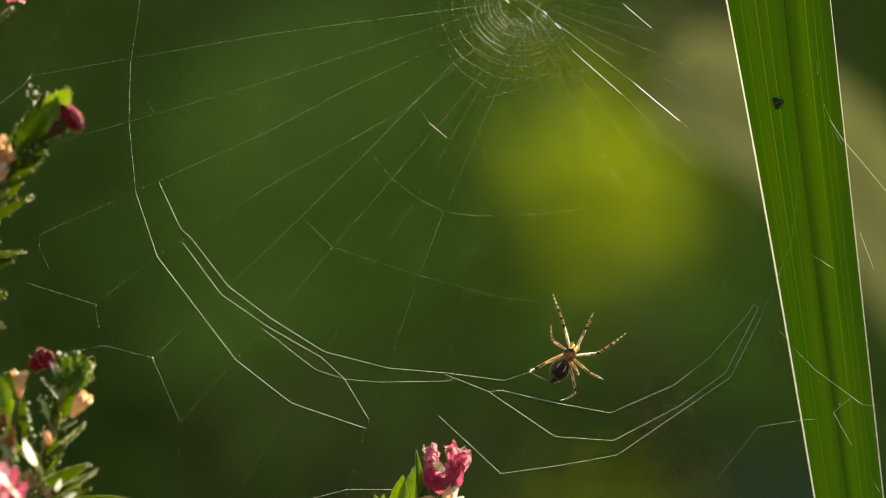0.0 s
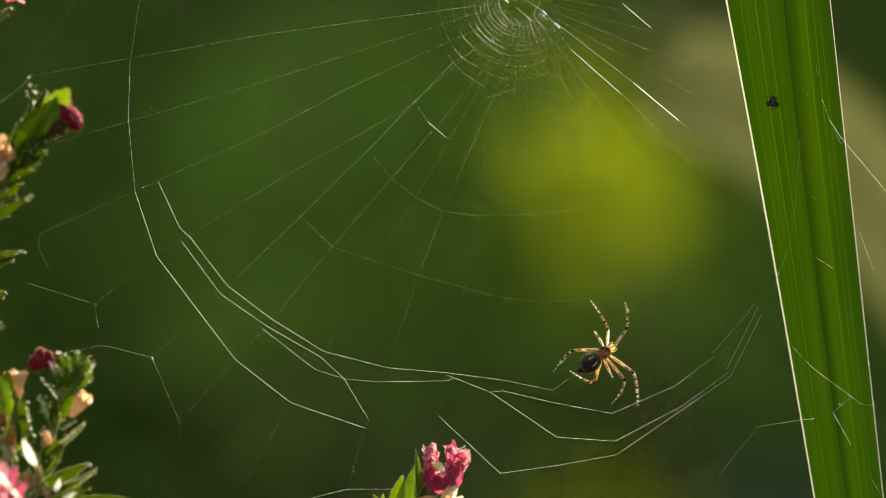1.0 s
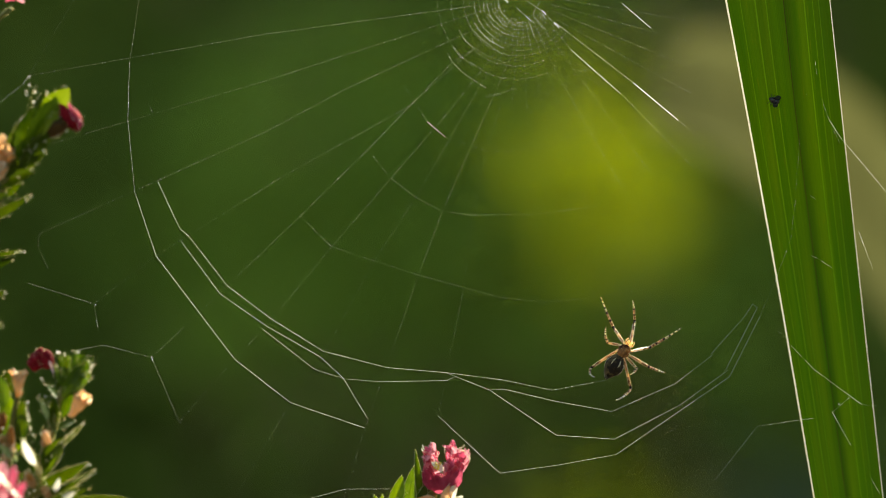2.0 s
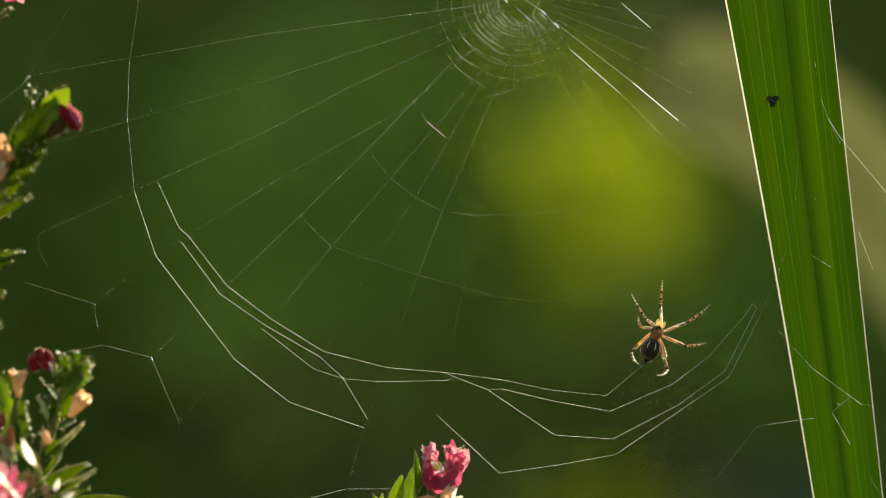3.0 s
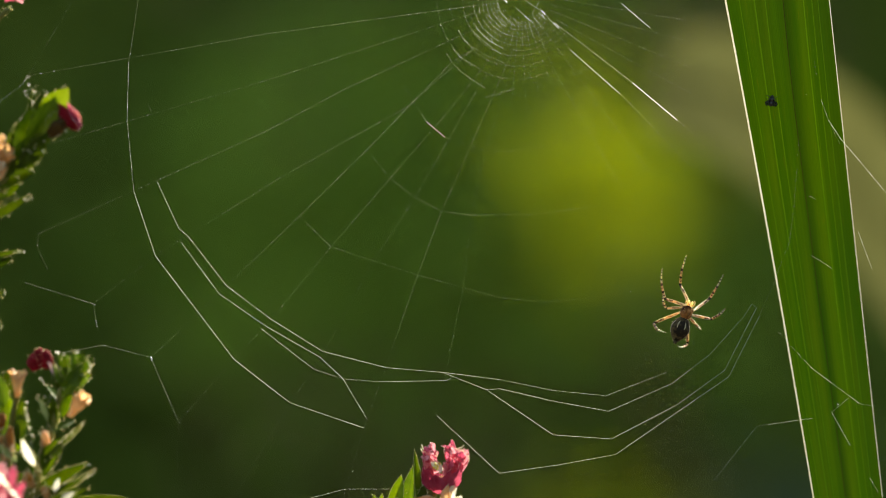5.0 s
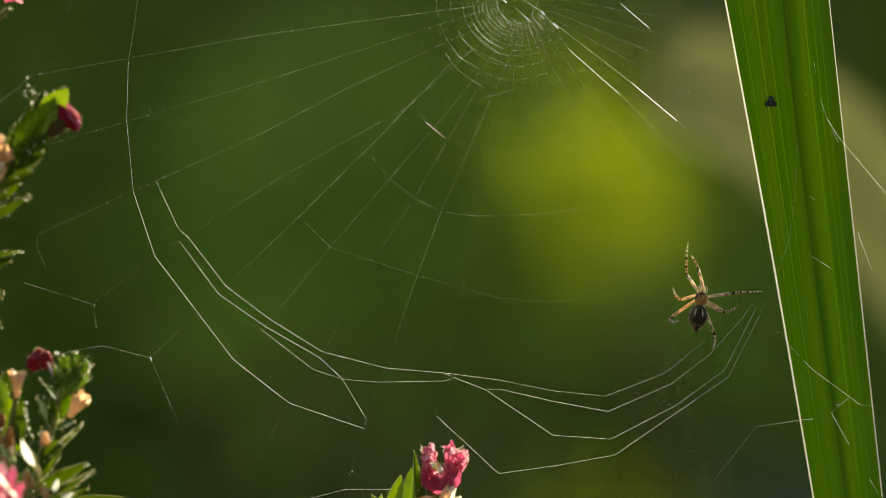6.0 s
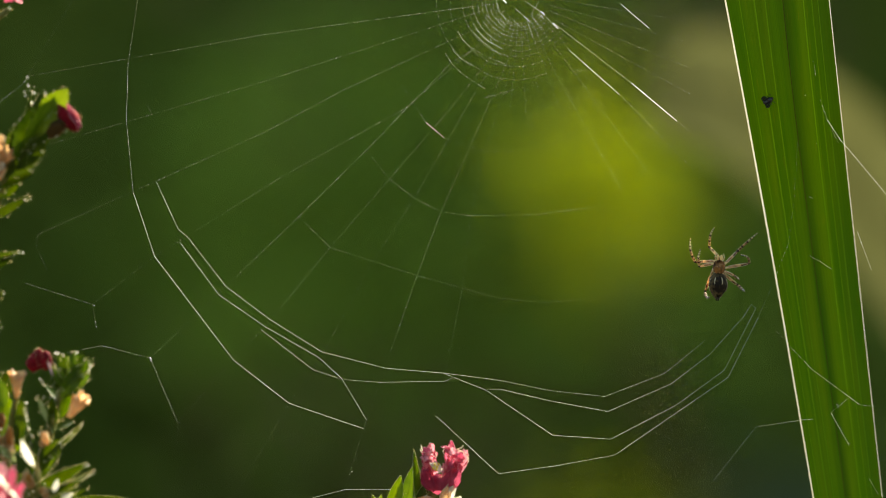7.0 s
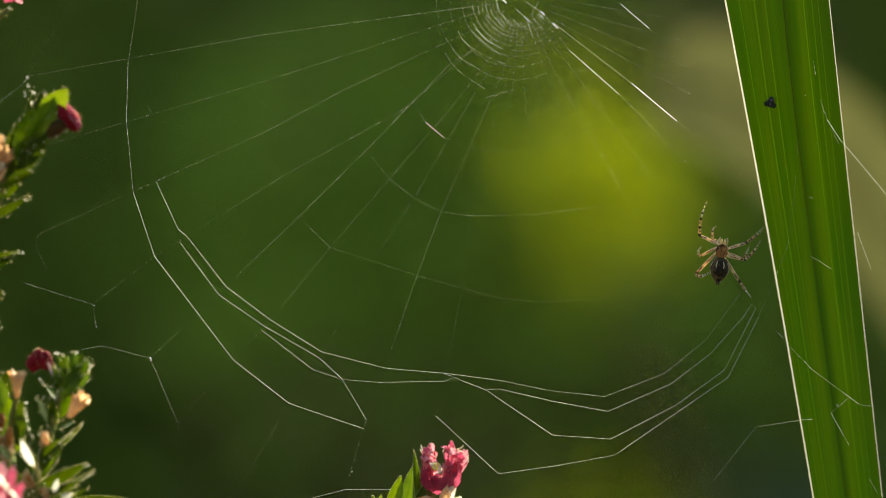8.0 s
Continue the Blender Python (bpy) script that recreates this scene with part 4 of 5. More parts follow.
def sprig_low():
    """The lower stem at the side: leafy tip, wine-red bud, peach trumpets, fallen pale petals below."""
    NEARER[0] = 0.042
    base = spot(-20, 441, 0.03)
    base.z = 0
    ob = thing("flowering_stem", "leafy stem with peach tubular flowers and a wine-red bud", "flowering plant", base, "flowering stems")
    k = (EYE_Z / UNIT) + 441
    stem(ob, [(-20, k - 20, 0.03), (0, 2000, 0.02), (40, 1000, 0.006), (68, 850, 0.003), (92, 755, 0.001), (112, 690, 0), (128, 645, 0)], 17, 5, STEM)
    stem(ob, [(5, 1000, 0.005), (12, 850, 0.003), (22, 740, 0.002), (34, 690, 0)], 8, 4, STEM)
    for u0, v0, u1, v1, w, t, d in ((118, 690, 100, 622, 12, 30, 0), (120, 690, 118, 628, 15, -15, 0.002), (122, 685, 138, 620, 14, 20, 0.001), (124, 690, 160, 628, 16, -30, -0.001),
                                    (124, 692, 162, 655, 11, 40, -0.002), (120, 695, 90, 655, 10, -40, -0.001), (126, 680, 128, 640, 17, 0, -0.003), (110, 700, 148, 645, 13, 10, -0.004)):
        leaf(ob, u0, v0, u1, v1, w, d + 0.001, d, GREEN if abs(t) < 30 else LEAF, t, 0.12, 0.3, 34, 0.15)
    for u0, v0, u1, v1, w, t, d in ((112, 668, 106, 628, 6, 20, -0.003), (118, 664, 112, 624, 6, -30, -0.004), (128, 660, 132, 622, 6, 35, -0.004), (136, 664, 148, 624, 7, -20, -0.003), (140, 672, 158, 636, 6, 30, -0.004), (132, 684, 160, 662, 7, 10, -0.004), (108, 684, 94, 646, 6, 25, -0.003)):
        leaf(ob, u0, v0, u1, v1, w, d + 0.001, d, GREEN if t > 0 else LEAF, t, 0.1, 0.35, 24, 0.15)
    bud(ob, 86, 652, 80, 620, 11, 0.0, WINE, "bud", "wine-red nodding bud", lips=3, hairs=60)
    bud(ob, 72, 646, 70, 616, 10, 0.001, WINE, "bud", "wine-red nodding bud", lips=4, hairs=60)
    bud(ob, 54, 652, 82, 622, 15, 0.002, WINE, "bud", "wine-red nodding bud", hairs=60)
    leaf(ob, 95, 666, 86, 630, 2.6, -0.003, -0.003, BLUSH, 30, 0.3, 0.2, 0, name="sepal", label="pale pinkish sepal")
    side_leaves(ob, [(70, 860), (92, 760), (118, 680)], 10, 3, 46, 0.005)
    side_leaves(ob, [(6, 880), (14, 800), (28, 710)], 7, 4, 40, 0.006)
    edge_glints(ob, -0.003, 1.05, (48, 712), (48, 729), (48, 737), (50, 744), (53, 758), (57, 770), (100, 622), (104, 624), (138, 623), (158, 643), (162, 648), (158, 657), (152, 663))
    edge_glints(ob, -0.005, 0.95, (108, 783), (113, 779), (118, 775), (124, 770), (128, 766), (146, 752), (68, 700), (79, 702), (90, 703), (75, 715), (158, 823), (152, 824))
    leaf(ob, 108, 704, 128, 680, 4, -0.005, -0.005, MID, 15, 0.1, 0.2, 4)
    leaf(ob, 84, 744, 70, 704, 5, -0.004, -0.004, SAGE, 20, 0.1, 0.3, 10)
    leaf(ob, 63, 853, 103, 807, 3.5, -0.006, -0.006, MID, 30, 0.08, 0.3, 14)
    bud(ob, 86, 786, 76, 762, 6, -0.004, PEACH, "bud", "faded peach bud", hairs=16)
    bud(ob, 54, 852, 48, 838, 5, -0.005, AMBER_BUD, "bud", "amber-brown withered bud", hairs=12)
    leaf(ob, 30, 818, -4, 786, 7, -0.004, -0.005, SAGE, 25, 0.05, 0.3, 30)
    edge_glints(ob, -0.006, 0.8, (113, 858), (117, 854), (121, 855), (126, 851), (131, 852), (136, 848), (141, 849), (146, 845), (151, 845), (156, 841), (161, 841), (166, 838))
    edge_glints(ob, -0.006, 0.9, (100, 624), (113, 628), (136, 624), (157, 640), (160, 652), (157, 658), (150, 668), (72, 670), (76, 676))
    edge_glints(ob, -0.006, 0.8, (52, 874), (60, 869), (69, 863), (80, 856), (22, 790), (28, 795), (34, 801), (12, 806), (18, 812), (6, 798), (3, 758))
    trumpet(ob, 31, 704, 32, 668, 11, 24, -0.001, PEACH, "peach tubular flower with flared petals", 41, 0.85)
    trumpet(ob, 123, 738, 145, 706, 14, 20, -0.002, PEACH, "peach tubular flower with flared petals", 51)
    leaf(ob, 30, 800, 8, 692, 20, 0.003, 0.004, MID, 10, 0.1, 0.3, 30)
    bud(ob, -4, 766, 6, 730, 9, -0.002, AMBER_BUD, "bud", "amber-brown withered bud", hairs=20)
    bud(ob, 19, 786, 18, 754, 6, -0.005, AMBER_BUD, "bud", "amber-brown withered bud", hairs=20)
    leaf(ob, 6, 720, -6, 660, 14, 0.0, 0.0, GREEN, 20, 0.1, 0.3, 20)
    leaf(ob, 34, 790, 36, 705, 14, 0.002, 0.002, LEAF, -20, 0.1, 0.3, 20)
    leaf(ob, 0, 700, 22, 655, 16, 0.004, 0.004, LEAF, 20, 0.1, 0.3, 20)
    leaf(ob, 98, 770, 72, 700, 9, 0.0, -0.002, LEAF, 55, 0.08, 0.3, 50)
    leaf(ob, 100, 750, 92, 700, 9, 0.0, -0.002, LEAF, -35, 0.08, 0.3, 30)
    leaf(ob, 108, 740, 128, 682, 9, -0.001, -0.003, GREEN, 30, 0.08, 0.3, 20)
    leaf(ob, 60, 800, 48, 722, 7, -0.002, -0.003, LEAF, 70, 0.08, 0.3, 60)
    leaf(ob, 88, 800, 152, 749, 8, 0.0, -0.003, LEAF, 60, 0.06, 0.3, 60, rim=0.3)
    leaf(ob, 74, 828, 110, 776, 16, 0.0, -0.003, LEAF, -15, 0.08, 0.3, 20)
    leaf(ob, 62, 852, 106, 804, 8, -0.002, -0.004, LEAF, 35, 0.1, 0.3, 30)
    leaf(ob, 60, 862, 158, 823, 13, 0.0, -0.001, LEAF, 35, 0.08, 0.3, 14, rim=0.3)
    leaf(ob, 50, 888, 173, 837, 10, -0.004, -0.005, LEAF, 52, 0.07, 0.35, 60, rim=0.4)
    leaf(ob, 50, 900, 140, 860, 14, -0.001, -0.002, LEAF, -20, 0.08, 0.3, 30)
    leaf(ob, 60, 905, 160, 866, 9, -0.002, -0.001, LEAF, 50, 0.05, 0.3, 40)
    leaf(ob, 112, 892, 234, 892, 22, 0.004, 0.006, LEAF, 35, 0.1, 0.3, 4, rim=0.2)
    stem(ob, [(64, 880, 0.0), (70, 850, -0.012), (64, 826, -0.022)], 3, 2, STEM, "twig")
    leaf(ob, 62, 824, 35, 780, 7.5, -0.022, -0.024, CREAM, -30, 0.16, 0.4, 8, 0.06, "petal", "shining white petal")
    bud(ob, 76, 790, 84, 762, 7, -0.002, TAN, "bud", "faded tan bud", hairs=24)
    bud(ob, 58, 862, 44, 836, 9, -0.003, TAN, "bud", "faded tan bud", hairs=24)
    bud(ob, 84, 880, 76, 860, 7, -0.004, TAN, "bud", "faded tan bud", hairs=20)
    bud(ob, 20, 800, 14, 762, 8, -0.002, TAN, "bud", "faded tan bud", hairs=24)
    leaf(ob, 96, 872, 104, 846, 5, -0.007, -0.007, CREAM, 0, 0.2, 0.3, 6, 0, "petal", "small pale fallen petal")
    leaf(ob, 108, 884, 132, 872, 6, -0.007, -0.007, CREAM, 0, 0.2, 0.3, 6, 0, "petal", "small pale fallen petal")
    for n, (u0, v0, u1, v1, w, mt, d) in enumerate(((-18, 900, 4, 820, 22, ROSE, -0.034), (-4, 904, 26, 832, 17, PINK, -0.034), (6, 908, 40, 858, 13, PINK, -0.033), (-10, 842, 38, 886, 5, CREAM, -0.04), (-14, 872, 20, 894, 9, ROSE, -0.038))):
        bm = petal_mesh(bmesh.new(), aim(spot(u0, v0, d), spot(u1, v1, d - 0.004) - spot(u0, v0, d), (0.2, -1, 0.4)), math.dist((u0, v0), (u1, v1)) * UNIT, w * UNIT, 0.4, 0.15, 60 + n, rim=UNIT * 0.5)
        part("petal", bm, (mt, BLUSH), ob, "curled pink petal with a white rim" if mt is not CREAM else "white petal rim")
    stem(ob, [(4, 1010, 0.004), (4, 950, -0.018), (2, 900, -0.034)], 5, 3, STEM, "twig")
    for n in range(5):
        u, v = PLANT.uniform(-2, 30), PLANT.uniform(782, 822)
        bud(ob, u, v, u + PLANT.uniform(-10, 10), v - 12, 5, -0.003, TAN, "bud", "tiny tan bud", hairs=12)


def u3s(x, y, z):
    return (x * UNIT, y * UNIT, z * UNIT)


# base, tip, half-width, depth of the tip, sideways facing, colour
PETALS = ((768, 832, 763, 786, 11, -0.001, -0.3, PINK), (766, 834, 752, 803, 13, -0.002, -0.5, PINK), (772, 838, 757, 810, 13, -0.004, -0.2, ROSE), (796, 826, 801, 780, 10, 0.000, 0.2, PINK),
          (798, 828, 822, 793, 14, 0.001, 0.5, ROSE), (804, 834, 830, 810, 12, -0.001, 0.6, ROSE), (790, 838, 797, 812, 9, -0.003, 0.1, PINK), (798, 842, 809, 814, 14, -0.004, 0.4, PINK),
          (790, 844, 788, 824, 8, -0.0045, 0.1, ROSE), (800, 846, 816, 828, 13, -0.004, 0.5, PINK), (766, 846, 751, 828, 12, -0.003, -0.5, PINK))


def flower_cup(parent):
    """The rounded, ribbed lower part of the flower, open at the top."""
    c, bm = spot(782, 842, 0.001), bmesh.new()
    rows, sides = [], 36
    for i in range(11):
        a = math.pi * 0.5 * i / 10
        row = []
        for k in range(sides):
            w = 2 * math.pi * k / sides
            r = 1 + 0.07 * math.sin(5 * w + 0.6) + 0.12 * noise.noise((math.cos(w) * 1.6, math.sin(w) * 1.6, i * 0.25))
            lift = 0.25 * noise.noise((math.cos(w) * 1.3, math.sin(w) * 1.3, 9)) * (10 - i) / 10
            row.append(bm.verts.new(c + Vector((36 * r * math.cos(a) * math.cos(w), 27 * r * math.cos(a) * math.sin(w) , -32 * math.sin(a) * (1 + 0.05 * math.cos(3 * w)) + 26 * lift)) * UNIT))
        rows.append(row)
    for i in range(10):
        for k in range(sides):
            j = (k + 1) % sides
            bm.faces.new((rows[i][k], rows[i][j], rows[i + 1][j], rows[i + 1][k]))
    return part("flower", bm, MAGENTA, parent, "crumpled deep pink flower head with a cream throat")


def flower_mid():
    """The crumpled pink flower head on its own stem with lance leaves and a faded petal below."""
    NEARER[0] = 0.014
    base = spot(770, 441, 0.02)
    base.z = 0
    ob = thing("flowering_stem", "stem topped by a crumpled pink flower", "flowering plant", base, "flowering stems")
    k = (EYE_Z / UNIT) + 441
    stem(ob, [(770, k - 20, 0.02), (740, 2000, 0.012), (744, 1100, 0.003), (752, 940, 0.001), (768, 868, 0.002), (778, 846, 0.002)], 13, 6, STEM)
    leaf(ob, 690, 915, 712, 841, 13, 0.0, -0.001, MID, 12, 0.06, 0.3, 10, 0.02, rim=0.24)
    leaf(ob, 716, 925, 731, 824, 13, 0.001, 0.001, GREEN, -15, 0.05, 0.3, 10, 0.02, rim=0.24)
    leaf(ob, 742, 905, 736, 794, 8, -0.001, -0.002, GREEN, 35, 0.04, 0.4, 8, 0.02, rim=0.24)
    leaf(ob, 756, 910, 744, 830, 10, 0.002, 0.002, LEAF, 10, 0.04, 0.3, 6, 0.02, rim=0.24)
    leaf(ob, 735, 930, 700, 880, 12, -0.002, -0.003, MID, 20, 0.04, 0.3, 6, 0.02, rim=0.24)
    leaf(ob, 745, 905, 752, 856, 10, -0.001, -0.002, LEAF, -20, 0.04, 0.3, 6, 0.02, rim=0.24)
    leaf(ob, 675, 915, 660, 874, 7, 0.0, 0.0, LIME, 20, 0.06, 0.3, 0, 0.02, rim=0.24)
    leaf(ob, 672, 915, 676, 874, 6, 0.0, 0.0, LIME, -20, 0.06, 0.3, 0, 0.02, rim=0.24)
    head = flower_cup(ob)
    # blush rims put the highlights on the petal edges into colour
    for n, (u0, v0, u1, v1, w, d, tilt, mt) in enumerate(PETALS):
        a, b = spot(u0, v0, 0.001), spot(u1, v1, d)
        bm = petal_mesh(bmesh.new(), aim(a, b - a, (tilt, -1, 0.35)), (b - a).length, w * UNIT, 0.15, 0.24, 200 + n, 10, 12, 0.62, 0.22, rim=UNIT * 0.42)
        part("petal", bm, (mt, BLUSH), head)
    rng = random.Random(17)
    for n, (cu, cv, spread) in enumerate([(760, 800, 5)] * 4 + [(801, 798, 6)] * 6 + [(815, 812, 8)] * 4 + [(757, 818, 7)] * 2 + [(799, 822, 6)] * 2):
        u0, v0 = cu + rng.uniform(-1, 1) * spread, cv + rng.uniform(-0.6, 1) * spread
        w = rng.uniform(-2.6, -0.5)
        a, b = spot(u0, v0, rng.uniform(-0.005, 0.0)), spot(u0 + 11 * math.cos(w), v0 + 11 * math.sin(w), rng.uniform(-0.005, -0.001))
        bm = petal_mesh(bmesh.new(), aim(a, b - a, (rng.uniform(-0.8, 0.8), -1, rng.uniform(-0.3, 0.8))), (b - a).length, rng.uniform(5, 8) * UNIT, 0.4, 0.3, 300 + n, 7, 9, 0.6, 0.26, rim=UNIT * 0.35)
        part("petal", bm, (PINK if n % 3 else ROSE, BLUSH), head)
    for n, (u0, v0, u1, v1, w, tilt) in enumerate(((766, 864, 751, 834, 13, -0.5), (776, 868, 772, 843, 14, -0.1), (788, 868, 796, 838, 14, 0.2), (797, 863, 815, 834, 13, 0.5))):
        a, b = spot(u0, v0, -0.0028), spot(u1, v1, -0.0052)
        bm = petal_mesh(bmesh.new(), aim(a, b - a, (tilt, -1, 0.1)), (b - a).length, w * UNIT, 0.2, 0.1, 230 + n, 10, 12, 0.5, 0.06)
        part("petal", bm, MAGENTA, head)
    bm = petal_mesh(bmesh.new(), aim(spot(781, 836, -0.006), spot(767, 818, -0.0062) - spot(781, 836, -0.006), (0.3, -1, 0.9)), 22 * UNIT, 10 * UNIT, 0.3, 0.2, 7, crumple=0.2, rim=UNIT * 0.5)
    part("throat", bm, (CREAM, CREAM), head, "cream-white flower throat")
    for n, (u, v) in enumerate(((771, 822), (775, 826), (778, 821), (774, 831), (769, 828))):
        bm = ball(bmesh.new(), spot(u, v, -0.0072), u3s(2.6, 2.2, 2.8), 5, 7)
        part("stamen", bm, YOLK, head)
    for n, (u0, v0, u1, v1, u2, v2) in enumerate(((758, 800, 750, 796, 747, 787), (756, 800, 749, 800, 745, 794), (812, 797, 824, 800, 832, 812), (818, 800, 828, 806, 831, 818), (808, 795, 818, 792, 822, 788), (768, 806, 774, 808, 773, 800), (790, 806, 786, 800, 787, 794))):
        bm = tube(bmesh.new(), smooth_line([spot(u0, v0, -0.001), spot(u1, v1, -0.002), spot(u2, v2, -0.002)], 4), UNIT * 0.75, 5)
        part("filament", bm, CREAM, head, "pale curled filament")
    for n, (u0, v0, u1, v1, w) in enumerate(((734, 896, 792, 877, 10), (786, 902, 800, 850, 8), (796, 898, 805, 858, 6), (792, 902, 813, 876, 8))):
        bm = petal_mesh(bmesh.new(), aim(spot(u0, v0, -0.003), spot(u1, v1, -0.005) - spot(u0, v0, -0.003), (0, -1, 0.6)), math.dist((u0, v0), (u1, v1)) * UNIT, w * UNIT, 0.4, 0.12, 80 + n, 9, 10, 0.4, 0.2, rim=UNIT * 0.6)
        part("petal", bm, (CREAM if n > 1 else PEACH, CREAM), ob, "faded peach petal below the flower")


sprig_high()
sprig_low()
flower_mid()


# ---- the spider, seen from below on the far side of its web ----
# its own space: head towards +z, belly towards -y, lengths in sheet units times UNIT
SPIDER_Y = 0.0045
spider = thing("spider", "dark-bellied orb-weaver spider with banded amber legs on the web", "spider", at(1006, 628, SPIDER_Y))


def u3(x, y, z):
    return Vector((x, y, z)) * UNIT


def fuzz(bm, rng, count, points, length, index):
    """Short bristles standing out from a list of (place, outward) pairs."""
    for _ in range(count):
        p, out = rng.choice(points)
        w = (Vector(out) + Vector((rng.uniform(-0.4, 0.4), rng.uniform(-0.4, 0.4), rng.uniform(-0.4, 0.4)))).normalized()
        tube(bm, [p, p + w * length * UNIT * rng.uniform(0.5, 1.2)], [UNIT * 0.2, UNIT * 0.05], 3, index=lambda i: index)


def spider_body():
    rng = random.Random(8)
    bm = ball(bmesh.new(), u3(0, 1.5, -1), (11.5 * UNIT, 8 * UNIT, 15 * UNIT), 12, 18, 0, lambda z: 1.0 if z < 0.1 else 1 - 0.32 * (z - 0.1))
    pts = [(v.co.copy(), v.co.normalized()) for v in bm.verts]
    ball(bm, u3(0, -5.2, -3), (5.0 * UNIT, 2.6 * UNIT, 8.0 * UNIT), 8, 12, 0, lambda z: 1 + 0.3 * z)
    fuzz(bm, rng, 80, pts, 3.6, 2)
    for x in (-3.6, -1.3, 1.3, 3.6):
        ball(bm, u3(x, 4.5, 14.5), (1.0 * UNIT,) * 3, 5, 7, 3)
    part("cephalothorax", bm, (SHELL, AMBER, HAIR, BLACK), spider, "tan hairy front body", local=True)
    bm = ball(bmesh.new(), u3(0, 3, -35), (17.5 * UNIT, 15 * UNIT, 24 * UNIT), 20, 24, 0, lambda z: 1.0 if z > 0 else 1.0 + 0.42 * z)
    for v in bm.verts:
        k = noise.noise(v.co * 1500)
        v.co += (v.co - u3(0, 3, -35)).normalized() * UNIT * 0.9 * k
    pts = [(v.co.copy(), (v.co - u3(0, 3, -35)).normalized()) for v in bm.verts]
    fuzz(bm, rng, 110, [p for p in pts if abs(p[1].y) < 0.35], 2.6, 1)
    abdomen = part("abdomen", bm, (BELLY, TAN), spider, "dark brown-black rounded abdomen", local=True)
    for s in (-1, 1):
        bm = bmesh.new()
        arc = [u3(s * (4.5 + 2.4 * math.sin(math.pi * i / 11)), -11.9 + 0.03 * (i * 2.0 - 14) ** 2, -19 - i * 1.7) for i in range(9)]
        tube(bm, arc, [UNIT * (0.4 + 0.75 * math.sin(math.pi * (i + 0.6) / 9.2)) for i in range(9)], 6)
        part("belly_mark", bm, MARK, abdomen, "pale curved belly mark", local=True)
        bm = bmesh.new()
        arc = [u3(s * (16.2 - 0.09 * (i - 6) ** 2), -4 + 0.4 * i, -22 - i * 2.1) for i in range(12)]
        tube(bm, arc, [UNIT * (0.3 + 0.7 * abs(math.sin(i * 1.7))) for i in range(12)], 5)
        part("side_mark", bm, MARK, abdomen, "broken pale line along the flank", local=True)
    for x, y in ((-1.8, -2), (1.8, -2), (-1.5, 0.6), (1.5, 0.6)):
        bm = tube(bmesh.new(), [u3(x, y - 3, -56), u3(x * 1.1, y - 4, -60), u3(x * 0.8, y - 4.5, -62)], [UNIT * 1.8, UNIT * 1.4, UNIT * 0.5], 7)
        part("spinneret", bm, BELLY, abdomen, local=True)
    for s in (-1, 1):
        bm = tube(bmesh.new(), [u3(s * 2.6, -3, 11), u3(s * 3.2, -5, 15), u3(s * 3.0, -6, 18.5), u3(s * 2.2, -6.5, 20)], [UNIT * 2.2, UNIT * 2.7, UNIT * 2.0, UNIT * 0.7], 8)
        part("jaw", bm, IVORY, spider, "pale shining jaw", local=True)
        line = [u3(s * 5, -3, 9), u3(s * 8, -5, 14), u3(s * 7.4, -6.5, 19), u3(s * 5.6, -7, 22)]
        bm = tube(bmesh.new(), smooth_line(line, 3), UNIT * 1.25, 6, index=lambda i: (i // 2) % 2)
        part("feeler", bm, (PALE, AMBER), spider, "short banded feeler", local=True)


